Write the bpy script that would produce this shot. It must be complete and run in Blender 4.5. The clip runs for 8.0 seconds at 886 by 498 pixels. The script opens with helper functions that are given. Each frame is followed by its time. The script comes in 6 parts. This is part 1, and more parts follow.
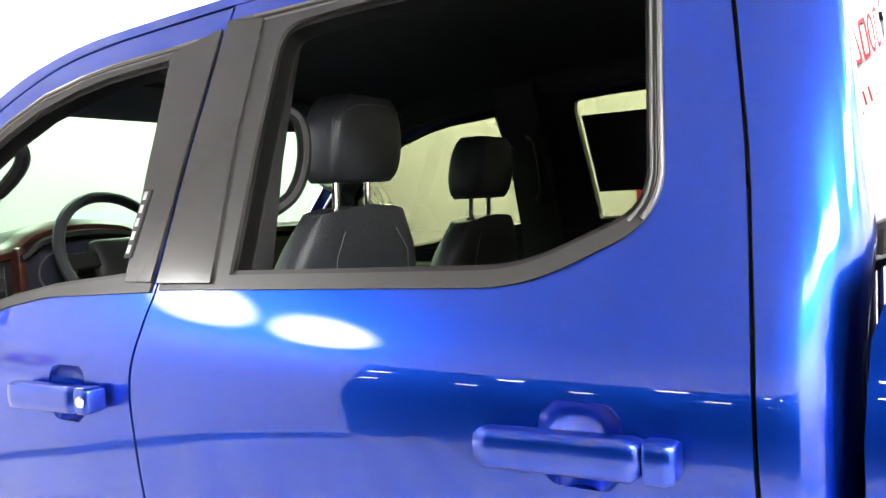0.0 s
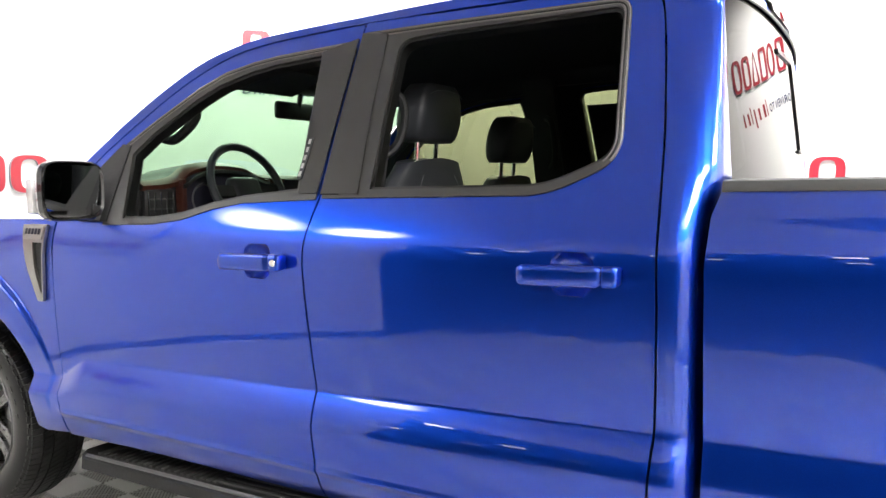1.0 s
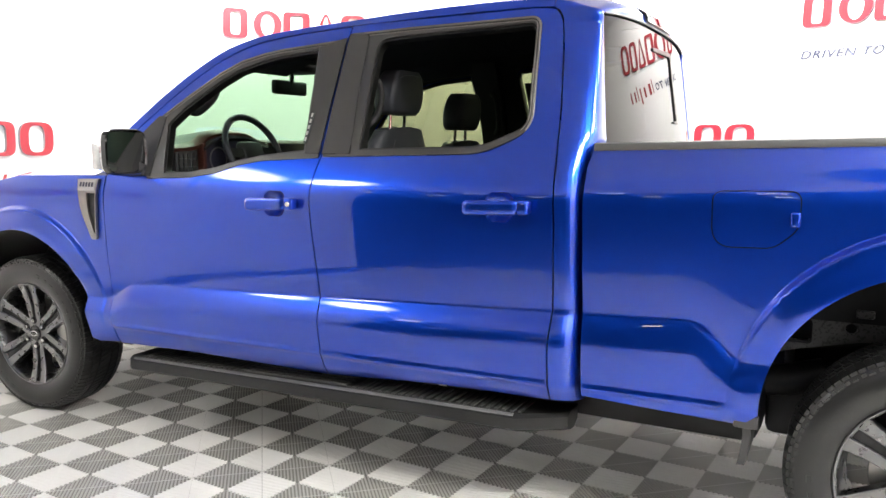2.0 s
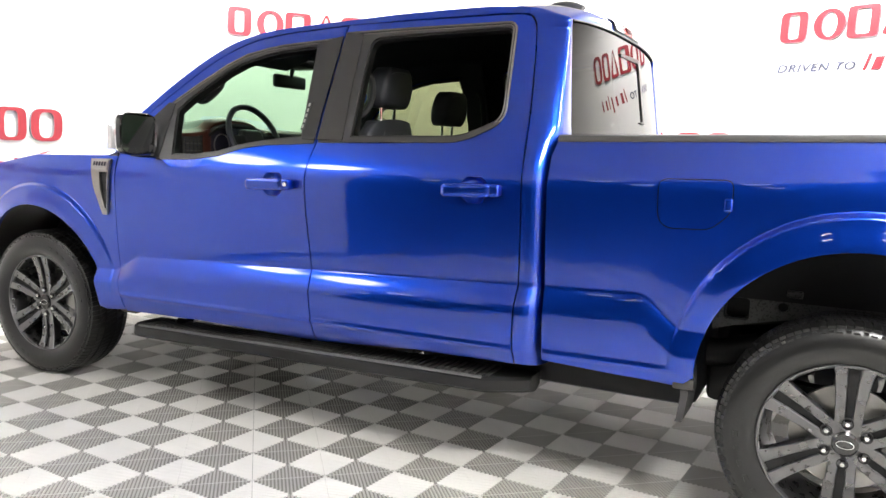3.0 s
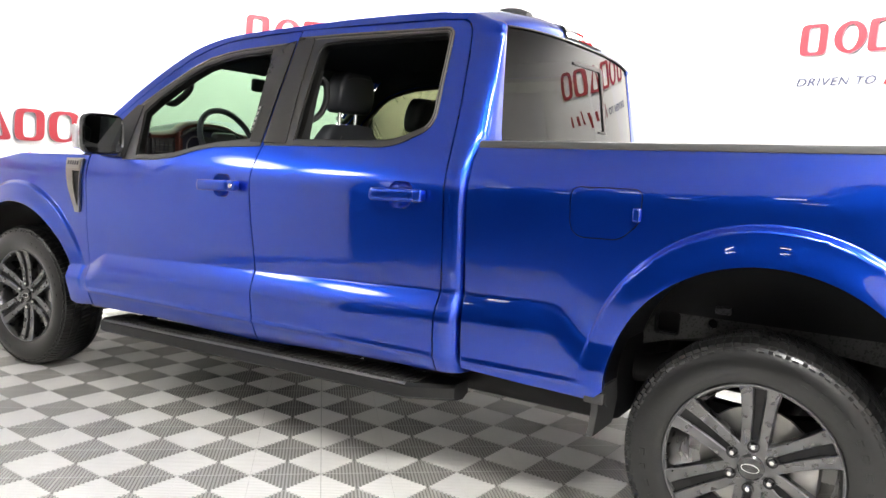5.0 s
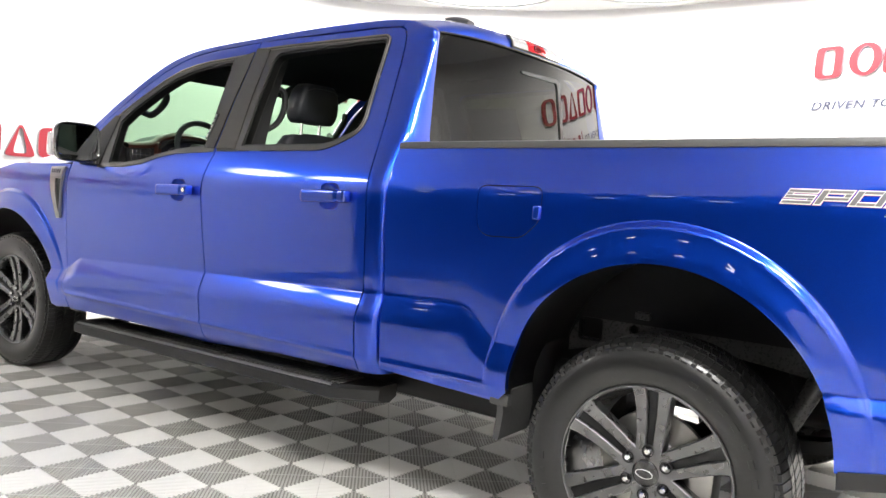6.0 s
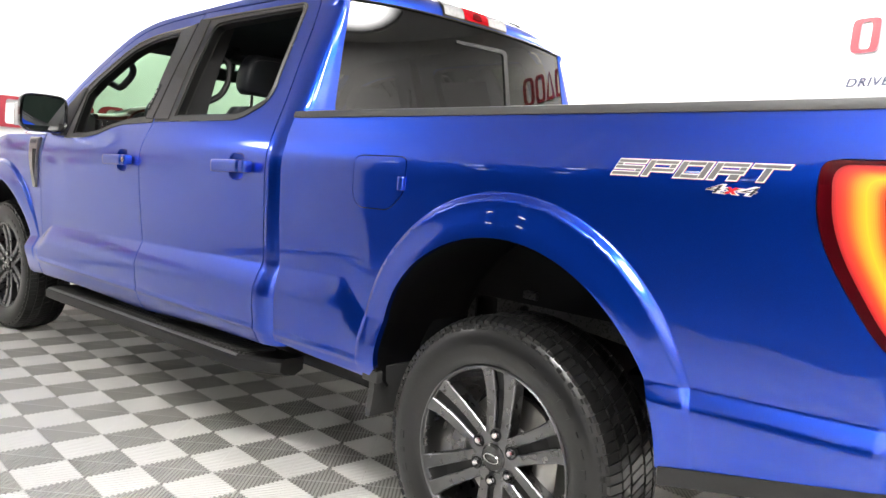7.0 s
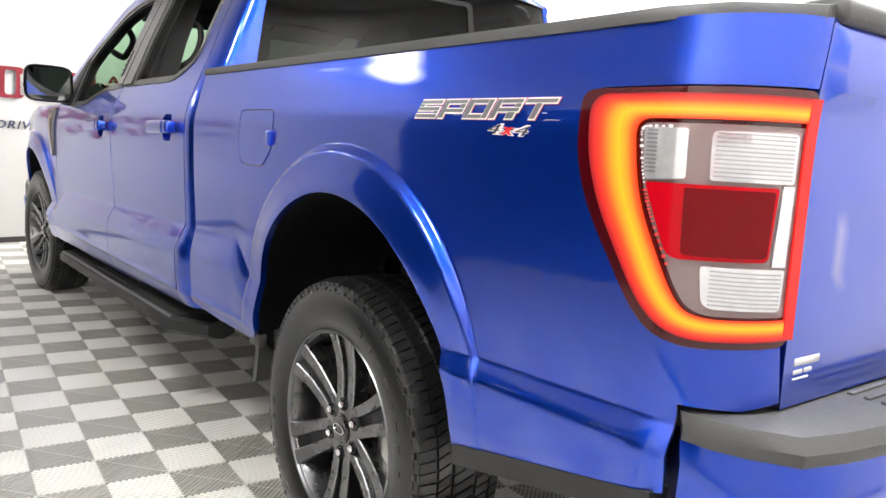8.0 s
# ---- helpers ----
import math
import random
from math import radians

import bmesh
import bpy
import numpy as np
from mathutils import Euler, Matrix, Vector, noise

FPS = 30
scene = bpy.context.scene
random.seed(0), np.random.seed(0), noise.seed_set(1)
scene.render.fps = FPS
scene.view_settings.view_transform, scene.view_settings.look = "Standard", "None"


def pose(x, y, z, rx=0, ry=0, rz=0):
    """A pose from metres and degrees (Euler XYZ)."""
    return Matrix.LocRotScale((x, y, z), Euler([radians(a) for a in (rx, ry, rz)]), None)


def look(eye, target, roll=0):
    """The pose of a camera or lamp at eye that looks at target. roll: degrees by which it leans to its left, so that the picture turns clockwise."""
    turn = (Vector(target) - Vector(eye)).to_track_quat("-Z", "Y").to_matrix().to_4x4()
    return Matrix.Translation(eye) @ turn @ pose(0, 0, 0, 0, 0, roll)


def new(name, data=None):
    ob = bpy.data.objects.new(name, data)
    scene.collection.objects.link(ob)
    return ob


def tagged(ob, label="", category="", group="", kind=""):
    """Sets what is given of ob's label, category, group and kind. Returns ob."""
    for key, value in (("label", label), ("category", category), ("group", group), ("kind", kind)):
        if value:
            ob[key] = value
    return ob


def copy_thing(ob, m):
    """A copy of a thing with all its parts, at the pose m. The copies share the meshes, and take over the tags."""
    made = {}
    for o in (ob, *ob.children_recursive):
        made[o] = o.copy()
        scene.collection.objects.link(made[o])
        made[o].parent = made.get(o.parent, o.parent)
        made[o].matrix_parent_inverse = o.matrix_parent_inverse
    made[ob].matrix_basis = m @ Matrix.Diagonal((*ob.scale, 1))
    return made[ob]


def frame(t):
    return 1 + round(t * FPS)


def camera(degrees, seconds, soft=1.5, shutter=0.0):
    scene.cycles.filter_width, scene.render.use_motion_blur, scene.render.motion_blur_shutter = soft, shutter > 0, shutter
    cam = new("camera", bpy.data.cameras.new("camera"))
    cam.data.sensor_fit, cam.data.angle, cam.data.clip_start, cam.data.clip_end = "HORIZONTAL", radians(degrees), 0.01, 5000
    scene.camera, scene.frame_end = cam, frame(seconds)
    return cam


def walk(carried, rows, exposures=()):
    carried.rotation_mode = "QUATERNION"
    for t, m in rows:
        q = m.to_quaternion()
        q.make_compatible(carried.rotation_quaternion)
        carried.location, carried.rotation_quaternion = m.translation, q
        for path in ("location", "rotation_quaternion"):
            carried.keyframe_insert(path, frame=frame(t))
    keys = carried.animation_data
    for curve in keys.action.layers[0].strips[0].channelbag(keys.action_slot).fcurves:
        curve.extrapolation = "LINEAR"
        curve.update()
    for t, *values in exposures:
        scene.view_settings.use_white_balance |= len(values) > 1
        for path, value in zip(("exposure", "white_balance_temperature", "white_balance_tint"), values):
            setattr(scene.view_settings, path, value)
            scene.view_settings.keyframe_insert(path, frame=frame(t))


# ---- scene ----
from mathutils import geometry
random.seed(7)
cam = camera(59.9, 8.0)
PATH = [
    (0, (2.976, -1.842, 1.462), (1.963, -0.123, 1.328), -3.0),
    (0.5, (3.128, -2.265, 1.386), (2.144, -0.532, 1.214), 0.8),
    (1, (3.301, -2.666, 1.378), (2.281, -0.955, 1.2), -0.1),
    (1.5, (3.58, -3.083, 1.33), (2.584, -1.364, 1.105), 0.5),
    (2, (3.715, -3.423, 1.371), (2.789, -1.67, 1.104), -0.1),
    (2.2, (3.768, -3.637, 1.32), (2.862, -1.872, 1.073), 0.3),
    (3.5, (3.978, -3.685, 1.304), (3.052, -1.931, 1.049), 2.1),
    (4, (4.037, -3.634, 1.311), (3.107, -1.881, 1.059), 1.7),
    (5.3, (4.485, -3.35, 1.282), (3.402, -1.681, 1.079), 3.3),
    (5.5, (4.569, -3.305, 1.26), (3.47, -1.643, 1.089), 3.5),
    (6, (4.804, -3.14, 1.2), (3.618, -1.537, 1.055), 3.5),
    (6.5, (5.034, -2.902, 1.233), (3.758, -1.374, 1.043), 3.4),
    (7, (5.284, -2.639, 1.209), (3.936, -1.176, 1.003), 4.3),
    (7.5, (5.515, -2.357, 1.18), (4.077, -0.99, 0.929), 4.0),
    (8, (5.683, -1.975, 1.189), (4.122, -0.758, 0.903), 3.7),
]
walk(cam, [(t, look(eye, target, roll)) for t, eye, target, roll in PATH], [(0.0, 1.5), (0.3, 1.15), (0.6, 0.88), (1.0, 0.80), (1.5, 0.82), (2.2, 0.84), (3.5, 0.62), (6.0, 0.63), (7.5, 0.39), (8.0, 0.29)])

# ---- light ----
world = bpy.data.worlds.new("world")
scene.world = world
world.use_nodes = True
world.node_tree.nodes["Background"].inputs[0].default_value = (0.02, 0.02, 0.022, 1)
world.node_tree.nodes["Background"].inputs[1].default_value = 0.3
PANEL_POWER = 61.0


# ---- materials ----
def material(name, color, rough=0.5, metal=0.0, coat=0.0, vary=0.12, scale=6.0, bump=0.0, fine=120.0, spec=0.5):
    """A surface with slow colour variation, fine grain and roughness variation."""
    m = bpy.data.materials.new(name)
    m.use_nodes = True
    nt = m.node_tree
    b = nt.nodes["Principled BSDF"]
    tc = nt.nodes.new("ShaderNodeTexCoord")
    n1 = nt.nodes.new("ShaderNodeTexNoise")
    n1.inputs["Scale"].default_value, n1.inputs["Detail"].default_value = scale, 5
    n2 = nt.nodes.new("ShaderNodeTexNoise")
    n2.inputs["Scale"].default_value, n2.inputs["Detail"].default_value = fine, 3
    nt.links.new(tc.outputs["Object"], n1.inputs["Vector"])
    nt.links.new(tc.outputs["Object"], n2.inputs["Vector"])
    mix = nt.nodes.new("ShaderNodeMix")
    mix.data_type = "RGBA"
    mix.inputs["A"].default_value = (*[c * (1 - vary) for c in color], 1)
    mix.inputs["B"].default_value = (*[min(1, c * (1 + vary)) for c in color], 1)
    nt.links.new(n1.outputs["Fac"], mix.inputs["Factor"])
    nt.links.new(mix.outputs["Result"], b.inputs["Base Color"])
    rr = nt.nodes.new("ShaderNodeMapRange")
    rr.inputs["To Min"].default_value, rr.inputs["To Max"].default_value = rough * 0.85, min(1, rough * 1.15)
    nt.links.new(n2.outputs["Fac"], rr.inputs["Value"])
    nt.links.new(rr.outputs["Result"], b.inputs["Roughness"])
    b.inputs["Metallic"].default_value = metal
    b.inputs["Specular IOR Level"].default_value = spec
    b.inputs["Coat Weight"].default_value = coat
    b.inputs["Coat Roughness"].default_value = 0.03
    if bump:
        bp = nt.nodes.new("ShaderNodeBump")
        bp.inputs["Strength"].default_value, bp.inputs["Distance"].default_value = bump, 0.002
        nt.links.new(n2.outputs["Fac"], bp.inputs["Height"])
        nt.links.new(bp.outputs["Normal"], b.inputs["Normal"])
    return m


def emitter(name, color, strength):
    m = bpy.data.materials.new(name)
    m.use_nodes = True
    b = m.node_tree.nodes["Principled BSDF"]
    b.inputs["Base Color"].default_value = (*[c * 0.12 for c in color], 1)
    b.inputs["Emission Color"].default_value = (*color, 1)
    b.inputs["Emission Strength"].default_value = strength
    return m


def soft_emitter(name, color, strength, rx, ry):
    """A diffuser that is brightest in its middle and fades towards its oval rim."""
    m = emitter(name, color, strength)
    nt = m.node_tree
    tc = nt.nodes.new("ShaderNodeTexCoord")
    scale, length = nt.nodes.new("ShaderNodeVectorMath"), nt.nodes.new("ShaderNodeVectorMath")
    scale.operation, length.operation = "MULTIPLY", "LENGTH"
    scale.inputs[1].default_value = (1 / rx, 1 / ry, 0)
    nt.links.new(tc.outputs["Object"], scale.inputs[0])
    nt.links.new(scale.outputs["Vector"], length.inputs[0])
    fade = nt.nodes.new("ShaderNodeMapRange")
    fade.interpolation_type = "SMOOTHSTEP"
    fade.inputs["From Min"].default_value, fade.inputs["From Max"].default_value = 0.1, 1.0
    fade.inputs["To Min"].default_value, fade.inputs["To Max"].default_value = strength, 0.0
    nt.links.new(length.outputs["Value"], fade.inputs["Value"])
    nt.links.new(fade.outputs["Result"], nt.nodes["Principled BSDF"].inputs["Emission Strength"])
    return m


def glass(name, color, rough=0.0):
    """A thin tinted pane: clear through, mirror-like at a slant."""
    m = bpy.data.materials.new(name)
    m.use_nodes = True
    nt = m.node_tree
    nt.nodes.remove(nt.nodes["Principled BSDF"])
    through_it, gloss, mix, fres = (nt.nodes.new(n) for n in ("ShaderNodeBsdfTransparent", "ShaderNodeBsdfGlossy", "ShaderNodeMixShader", "ShaderNodeFresnel"))
    through_it.inputs["Color"].default_value = (*color, 1)
    gloss.inputs["Roughness"].default_value = rough
    fres.inputs["IOR"].default_value = 1.5
    nt.links.new(fres.outputs[0], mix.inputs[0])
    nt.links.new(through_it.outputs[0], mix.inputs[1])
    nt.links.new(gloss.outputs[0], mix.inputs[2])
    nt.links.new(mix.outputs[0], nt.nodes["Material Output"].inputs["Surface"])
    return m


def flake_paint(name, color, deep):
    """Metallic car paint: flaked base coat under a clear coat."""
    m = bpy.data.materials.new(name)
    m.use_nodes = True
    nt = m.node_tree
    b = nt.nodes["Principled BSDF"]
    tc = nt.nodes.new("ShaderNodeTexCoord")
    v = nt.nodes.new("ShaderNodeTexVoronoi")
    v.inputs["Scale"].default_value = 900
    nt.links.new(tc.outputs["Object"], v.inputs["Vector"])
    mix = nt.nodes.new("ShaderNodeMix")
    mix.data_type = "RGBA"
    mix.inputs["A"].default_value, mix.inputs["B"].default_value = (*deep, 1), (*color, 1)
    nt.links.new(v.outputs["Distance"], mix.inputs["Factor"])
    nt.links.new(mix.outputs["Result"], b.inputs["Base Color"])
    b.inputs["Metallic"].default_value = 0.9
    b.inputs["Roughness"].default_value = 0.30
    b.inputs["Coat Weight"].default_value = 1.0
    b.inputs["Coat Roughness"].default_value = 0.004
    b.inputs["Coat IOR"].default_value = 1.65
    return m


BLUE = flake_paint("blue metallic paint", (0.0023, 0.062, 0.59), (0.0011, 0.040, 0.44))
TRIM = material("grey-black satin trim", (0.036, 0.035, 0.033), 0.32, vary=0.1, fine=9)
BOARD = material("black running board plastic", (0.013, 0.013, 0.013), 0.5, vary=0.25, scale=10, bump=0.3)
BOARD_RIB = material("worn black tread rib", (0.075, 0.074, 0.072), 0.42, vary=0.3, scale=25, bump=0.2)
EDGE = material("scuffed bright edge", (0.17, 0.17, 0.17), 0.4, vary=0.3, scale=20)
TAG = material("yellow-green tag", (0.45, 0.42, 0.08), 0.5)
LINER = material("black wheelhouse liner", (0.008, 0.008, 0.009), 0.36, vary=0.3, scale=12, bump=0.2, spec=0.25)
BEAD = material("grey satin bead", (0.14, 0.136, 0.128), 0.35, vary=0.1)
PILLAR = material("gloss dark pillar film", (0.032, 0.030, 0.028), 0.24, vary=0.08, coat=0.25, fine=7)
BLACK = material("black textured plastic", (0.014, 0.014, 0.015), 0.55, vary=0.2, bump=0.3)
DARKGREY = material("dark grey moulded plastic", (0.05, 0.05, 0.05), 0.5, vary=0.15, bump=0.35)
RUBBER = material("tyre rubber", (0.010, 0.010, 0.010), 0.33, vary=0.25, scale=9, bump=0.2, coat=0.2)
LEATHER = material("black leather", (0.040, 0.043, 0.050), 0.40, vary=0.2, bump=0.5, fine=260)
CLOTH = material("black headliner cloth", (0.020, 0.021, 0.026), 0.9, vary=0.2, bump=0.3)
CHROME = material("chrome", (0.8, 0.8, 0.8), 0.08, 1.0, vary=0.03)
ALLOY = material("dark tinted alloy", (0.19, 0.19, 0.193), 0.28, 1.0, vary=0.05, fine=30)
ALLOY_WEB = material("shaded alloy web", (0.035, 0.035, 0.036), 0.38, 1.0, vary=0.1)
MACHINED = material("machined alloy edge", (0.24, 0.24, 0.25), 0.36, 1.0, vary=0.05, fine=30)
NICKEL = material("satin nickel", (0.36, 0.35, 0.33), 0.3, 1.0, vary=0.1)
STEEL = material("dull steel", (0.42, 0.41, 0.39), 0.4, 0.9, vary=0.2)
FRAME_BLACK = material("black chassis paint", (0.007, 0.007, 0.008), 0.45, vary=0.3, spec=0.25)
FRAME_GREY = material("waxed grey-black steel", (0.060, 0.060, 0.060), 0.28, vary=0.3, scale=14, bump=0.2)
WOOD = material("brown trim panel", (0.075, 0.021, 0.013), 0.4, vary=0.3, scale=14)
STITCH = material("grey thread", (0.16, 0.16, 0.17), 0.8)
WALL = material("white wall paint", (0.56, 0.548, 0.533), 0.55, vary=0.03, scale=1.2, bump=0.08, fine=60)
CEIL = material("grey-white ceiling paint", (0.50, 0.50, 0.49), 0.7, vary=0.03, scale=1.0)
BASEBOARD = material("dark skirting", (0.05, 0.045, 0.045), 0.5)
SIGNRED = material("red letter paint", (0.22, 0.006, 0.014), 0.4, vary=0.08)
SIGNEDGE = material("grey letter edge", (0.25, 0.24, 0.26), 0.5)
SIGNGREY = material("slate letter paint", (0.045, 0.05, 0.085), 0.5)
# each groove is a darker copy of its rib, the recess shade in its colour
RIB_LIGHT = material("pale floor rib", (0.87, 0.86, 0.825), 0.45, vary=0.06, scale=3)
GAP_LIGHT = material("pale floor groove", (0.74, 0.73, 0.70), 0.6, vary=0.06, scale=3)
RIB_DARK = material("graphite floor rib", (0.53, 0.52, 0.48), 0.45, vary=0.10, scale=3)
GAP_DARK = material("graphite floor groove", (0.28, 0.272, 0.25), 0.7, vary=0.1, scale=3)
SHOWFLOOR = material("polished grey floor", (0.16, 0.16, 0.16), 0.25, vary=0.15, scale=2)
SHOWWALL = material("charcoal wall", (0.03, 0.03, 0.033), 0.7)
PANE_CLEAR = glass("pale green glass", (0.235, 0.36, 0.25))
PANE_TINT = glass("privacy glass", (0.13, 0.147, 0.08))
PANE_DARK = glass("dark privacy glass", (0.045, 0.045, 0.038))
LENS_RED = material("red lens", (0.40, 0.002, 0.008), 0.12, coat=0.0, spec=0.2, vary=0.1)
LENS_DARKRED = material("deep red lens", (0.12, 0.001, 0.003), 0.12, coat=0.0, spec=0.2, vary=0.1)
LENS_CLEAR = material("clear ribbed lens", (0.78, 0.77, 0.78), 0.12, 0.6, coat=1.0, vary=0.25, scale=60)
LENS_RIB = material("grey lens rib", (0.40, 0.40, 0.42), 0.2, 0.6, coat=1.0)
GLOSSBLACK = material("gloss black paint", (0.012, 0.012, 0.013), 0.12, coat=1.0)
SEAL = material("black seal", (0.004, 0.004, 0.004), 0.35)
LENS_SMOKE = material("smoked lens", (0.19, 0.135, 0.135), 0.15, coat=0.6)
# the lit hook of the tail lamps: deep red at its rim, gold along its core
HOOK_STOPS = ((0.0, 0.80, 0.006, 0.012, 0.28), (0.14, 0.95, 0.018, 0.012, 0.75), (0.26, 1.0, 0.055, 0.010, 0.95), (0.36, 1.0, 0.12, 0.008, 1.05), (0.47, 1.0, 0.24, 0.010, 1.15), (0.66, 1.0, 0.38, 0.008, 1.3), (0.83, 1.0, 0.26, 0.010, 1.15), (0.92, 1.0, 0.12, 0.008, 1.05), (1.0, 1.0, 0.045, 0.010, 0.9))
HOOK_LIGHT = []
for k in range(22):
    r, g, b, power = (float(np.interp((k + 0.5) / 22, [q[0] for q in HOOK_STOPS], [q[c] for q in HOOK_STOPS])) for c in (1, 2, 3, 4))
    HOOK_LIGHT.append(emitter("lit lamp hook", (r, g, b), power))
LIT_RED = emitter("lit red lens", (0.95, 0.018, 0.012), 0.7)
LIT_PANEL = soft_emitter("lit ceiling panel", (1.0, 0.985, 0.96), PANEL_POWER, 0.75, 0.55)
LIT_WHITE = emitter("lit white lens edge", (1.0, 0.88, 0.86), 0.75)
DEEP_BORDER = material("gloss dark red lens border", (0.045, 0.001, 0.003), 0.1, coat=0.4)
LIT_FLOOD = soft_emitter("lit flood lens", (1.0, 0.985, 0.96), 20.0, 0.44, 0.26)
LIT_STRIP = emitter("lit showroom strip", (1.0, 0.98, 0.95), 14.0)
MIRROR = material("mirror glass", (0.75, 0.77, 0.78), 0.02, 1.0, vary=0.01)
DECAL_SILVER = material("silver decal", (0.60, 0.61, 0.63), 0.3, 0.4)
DECAL_WHITE = material("white decal edge", (0.85, 0.85, 0.86), 0.3)
DECAL_RED = material("red decal", (0.6, 0.02, 0.03), 0.4)
DECAL_GREY = material("dark silver decal fill", (0.20, 0.19, 0.21), 0.3, 0.5)
DECAL_DARK = material("dark decal", (0.03, 0.03, 0.05), 0.4)


# ---- mesh helpers ----
def mesh_object(name, verts, faces, mats, parent=None, label="", smooth=False, normals=None, index=None):
    me = bpy.data.meshes.new(name)
    me.from_pydata([tuple(v) for v in verts], [], faces)
    for m in mats if isinstance(mats, (list, tuple)) else [mats]:
        me.materials.append(m)
    if index is not None:
        me.polygons.foreach_set("material_index", index)
    if smooth:
        me.polygons.foreach_set("use_smooth", [True] * len(me.polygons))
    me.update()
    if normals is not None:
        me.normals_split_custom_set_from_vertices([tuple(n) for n in normals])
    ob = new(name, me)
    ob.parent = parent
    if label:
        tagged(ob, label)
    return ob


def part(name, bm, mat, parent, label="", smooth=True, angle=35):
    """Link a bmesh as one mesh object under a thing or a part."""
    bmesh.ops.recalc_face_normals(bm, faces=bm.faces)
    me = bpy.data.meshes.new(name)
    bm.to_mesh(me)
    bm.free()
    for m in mat if isinstance(mat, (list, tuple)) else [mat]:
        me.materials.append(m)
    if smooth:
        me.polygons.foreach_set("use_smooth", [True] * len(me.polygons))
        me.set_sharp_from_angle(angle=radians(angle))
    ob = new(name, me)
    ob.parent = parent
    if label:
        tagged(ob, label)
    return ob


def thing(name, label, category, group="", kind="", at=(0, 0, 0)):
    ob = new(name)
    ob.location = at
    return tagged(ob, label, category, group, kind)


def box(bm, x0, x1, y0, y1, z0, z1, bevel=0.0, seg=2, m=None):
    r = bmesh.ops.create_cube(bm, size=1)
    bmesh.ops.transform(bm, verts=r["verts"], matrix=Matrix.Translation(((x0 + x1) / 2, (y0 + y1) / 2, (z0 + z1) / 2)) @ Matrix.Diagonal((x1 - x0, y1 - y0, z1 - z0, 1)))
    vs = r["verts"]
    if bevel:
        es = list({e for v in vs for e in v.link_edges})
        bv = bmesh.ops.bevel(bm, geom=es, offset=bevel, segments=seg, affect="EDGES", profile=0.5)
        vs = list({v for f in bv["faces"] for v in f.verts} | {v for v in vs if v.is_valid})
    if m is not None:
        bmesh.ops.transform(bm, verts=vs, matrix=m)
    return vs


def loft(bm, rings, closed=True, cap=True):
    """Skin a row of rings, each a list of as many points."""
    rows = [[bm.verts.new(p) for p in ring] for ring in rings]
    n = len(rows[0])
    for a, b in zip(rows, rows[1:]):
        for i in range(n if closed else n - 1):
            j = (i + 1) % n
            bm.faces.new((a[i], a[j], b[j], b[i]))
    if cap and closed:
        bm.faces.new(rows[0][::-1])
        bm.faces.new(rows[-1])
    return rows


def tube(bm, path, r, n=8, cap=True):
    """A round bar along a path of points; r may be one radius or one for each point."""
    pts = [Vector(p) for p in path]
    rs = r if isinstance(r, (list, tuple)) else [r] * len(pts)
    rings = []
    side = None
    for i, p in enumerate(pts):
        d = (pts[min(i + 1, len(pts) - 1)] - pts[max(i - 1, 0)]).normalized()
        if side is None:
            side = d.orthogonal().normalized()
        side = (side - d * side.dot(d)).normalized()
        up = d.cross(side)
        rings.append([p + rs[i] * (math.cos(2 * math.pi * k / n) * side + math.sin(2 * math.pi * k / n) * up) for k in range(n)])
    return loft(bm, rings, True, cap)


def revolve(bm, profile, n=48, axis="y", centre=(0, 0, 0)):
    """Turn a profile of (radius, along) round the y axis."""
    rings = []
    for k in range(n):
        a = 2 * math.pi * k / n
        rings.append([Vector(centre) + Vector((r * math.cos(a), w, r * math.sin(a))) for r, w in profile])
    rows = [[bm.verts.new(p) for p in ring] for ring in rings]
    for k in range(n):
        a, b = rows[k], rows[(k + 1) % n]
        for i in range(len(profile) - 1):
            bm.faces.new((a[i], a[i + 1], b[i + 1], b[i]))


def smooth_path(pts, per=8, closed=False):
    """A Catmull-Rom path through points of any dimension."""
    p = [np.array(q, float) for q in pts]
    n = len(p)
    out = []
    for i in range(n if closed else n - 1):
        a, b = p[i], p[(i + 1) % n]
        z = p[(i - 1) % n] if closed or i > 0 else a
        c = p[(i + 2) % n] if closed or i + 2 < n else b
        for k in range(per):
            t = k / per
            out.append(0.5 * (2 * a + (b - z) * t + (2 * z - 5 * a + 4 * b - c) * t * t + (3 * a - z - 3 * b + c) * t ** 3))
    if not closed:
        out.append(p[-1])
    return [tuple(q) for q in out]


def rounded(poly):
    """A closed outline from corners (x, z, radius)."""
    out = []
    n = len(poly)
    for i, c in enumerate(poly):
        p = np.array(c[:2], float)
        r = c[2] if len(c) > 2 else 0
        if not r:
            out.append(tuple(p))
            continue
        a, b = np.array(poly[i - 1][:2], float) - p, np.array(poly[(i + 1) % n][:2], float) - p
        a, b = a / np.linalg.norm(a) * min(r, np.linalg.norm(a) * 0.49), b / np.linalg.norm(b) * min(r, np.linalg.norm(b) * 0.49)
        for k in range(9):
            t = k / 8
            out.append(tuple((1 - t) ** 2 * (p + a) + 2 * t * (1 - t) * p + t * t * (p + b)))
    return out


def dense(poly, step, closed=True):
    out = []
    n = len(poly)
    for i in range(n if closed else n - 1):
        a, b = np.array(poly[i], float), np.array(poly[(i + 1) % n], float)
        k = max(1, int(math.ceil(np.linalg.norm(b - a) / step)))
        out += [tuple(a + (b - a) * j / k) for j in range(k)]
    if not closed:
        out.append(tuple(poly[-1]))
    return out


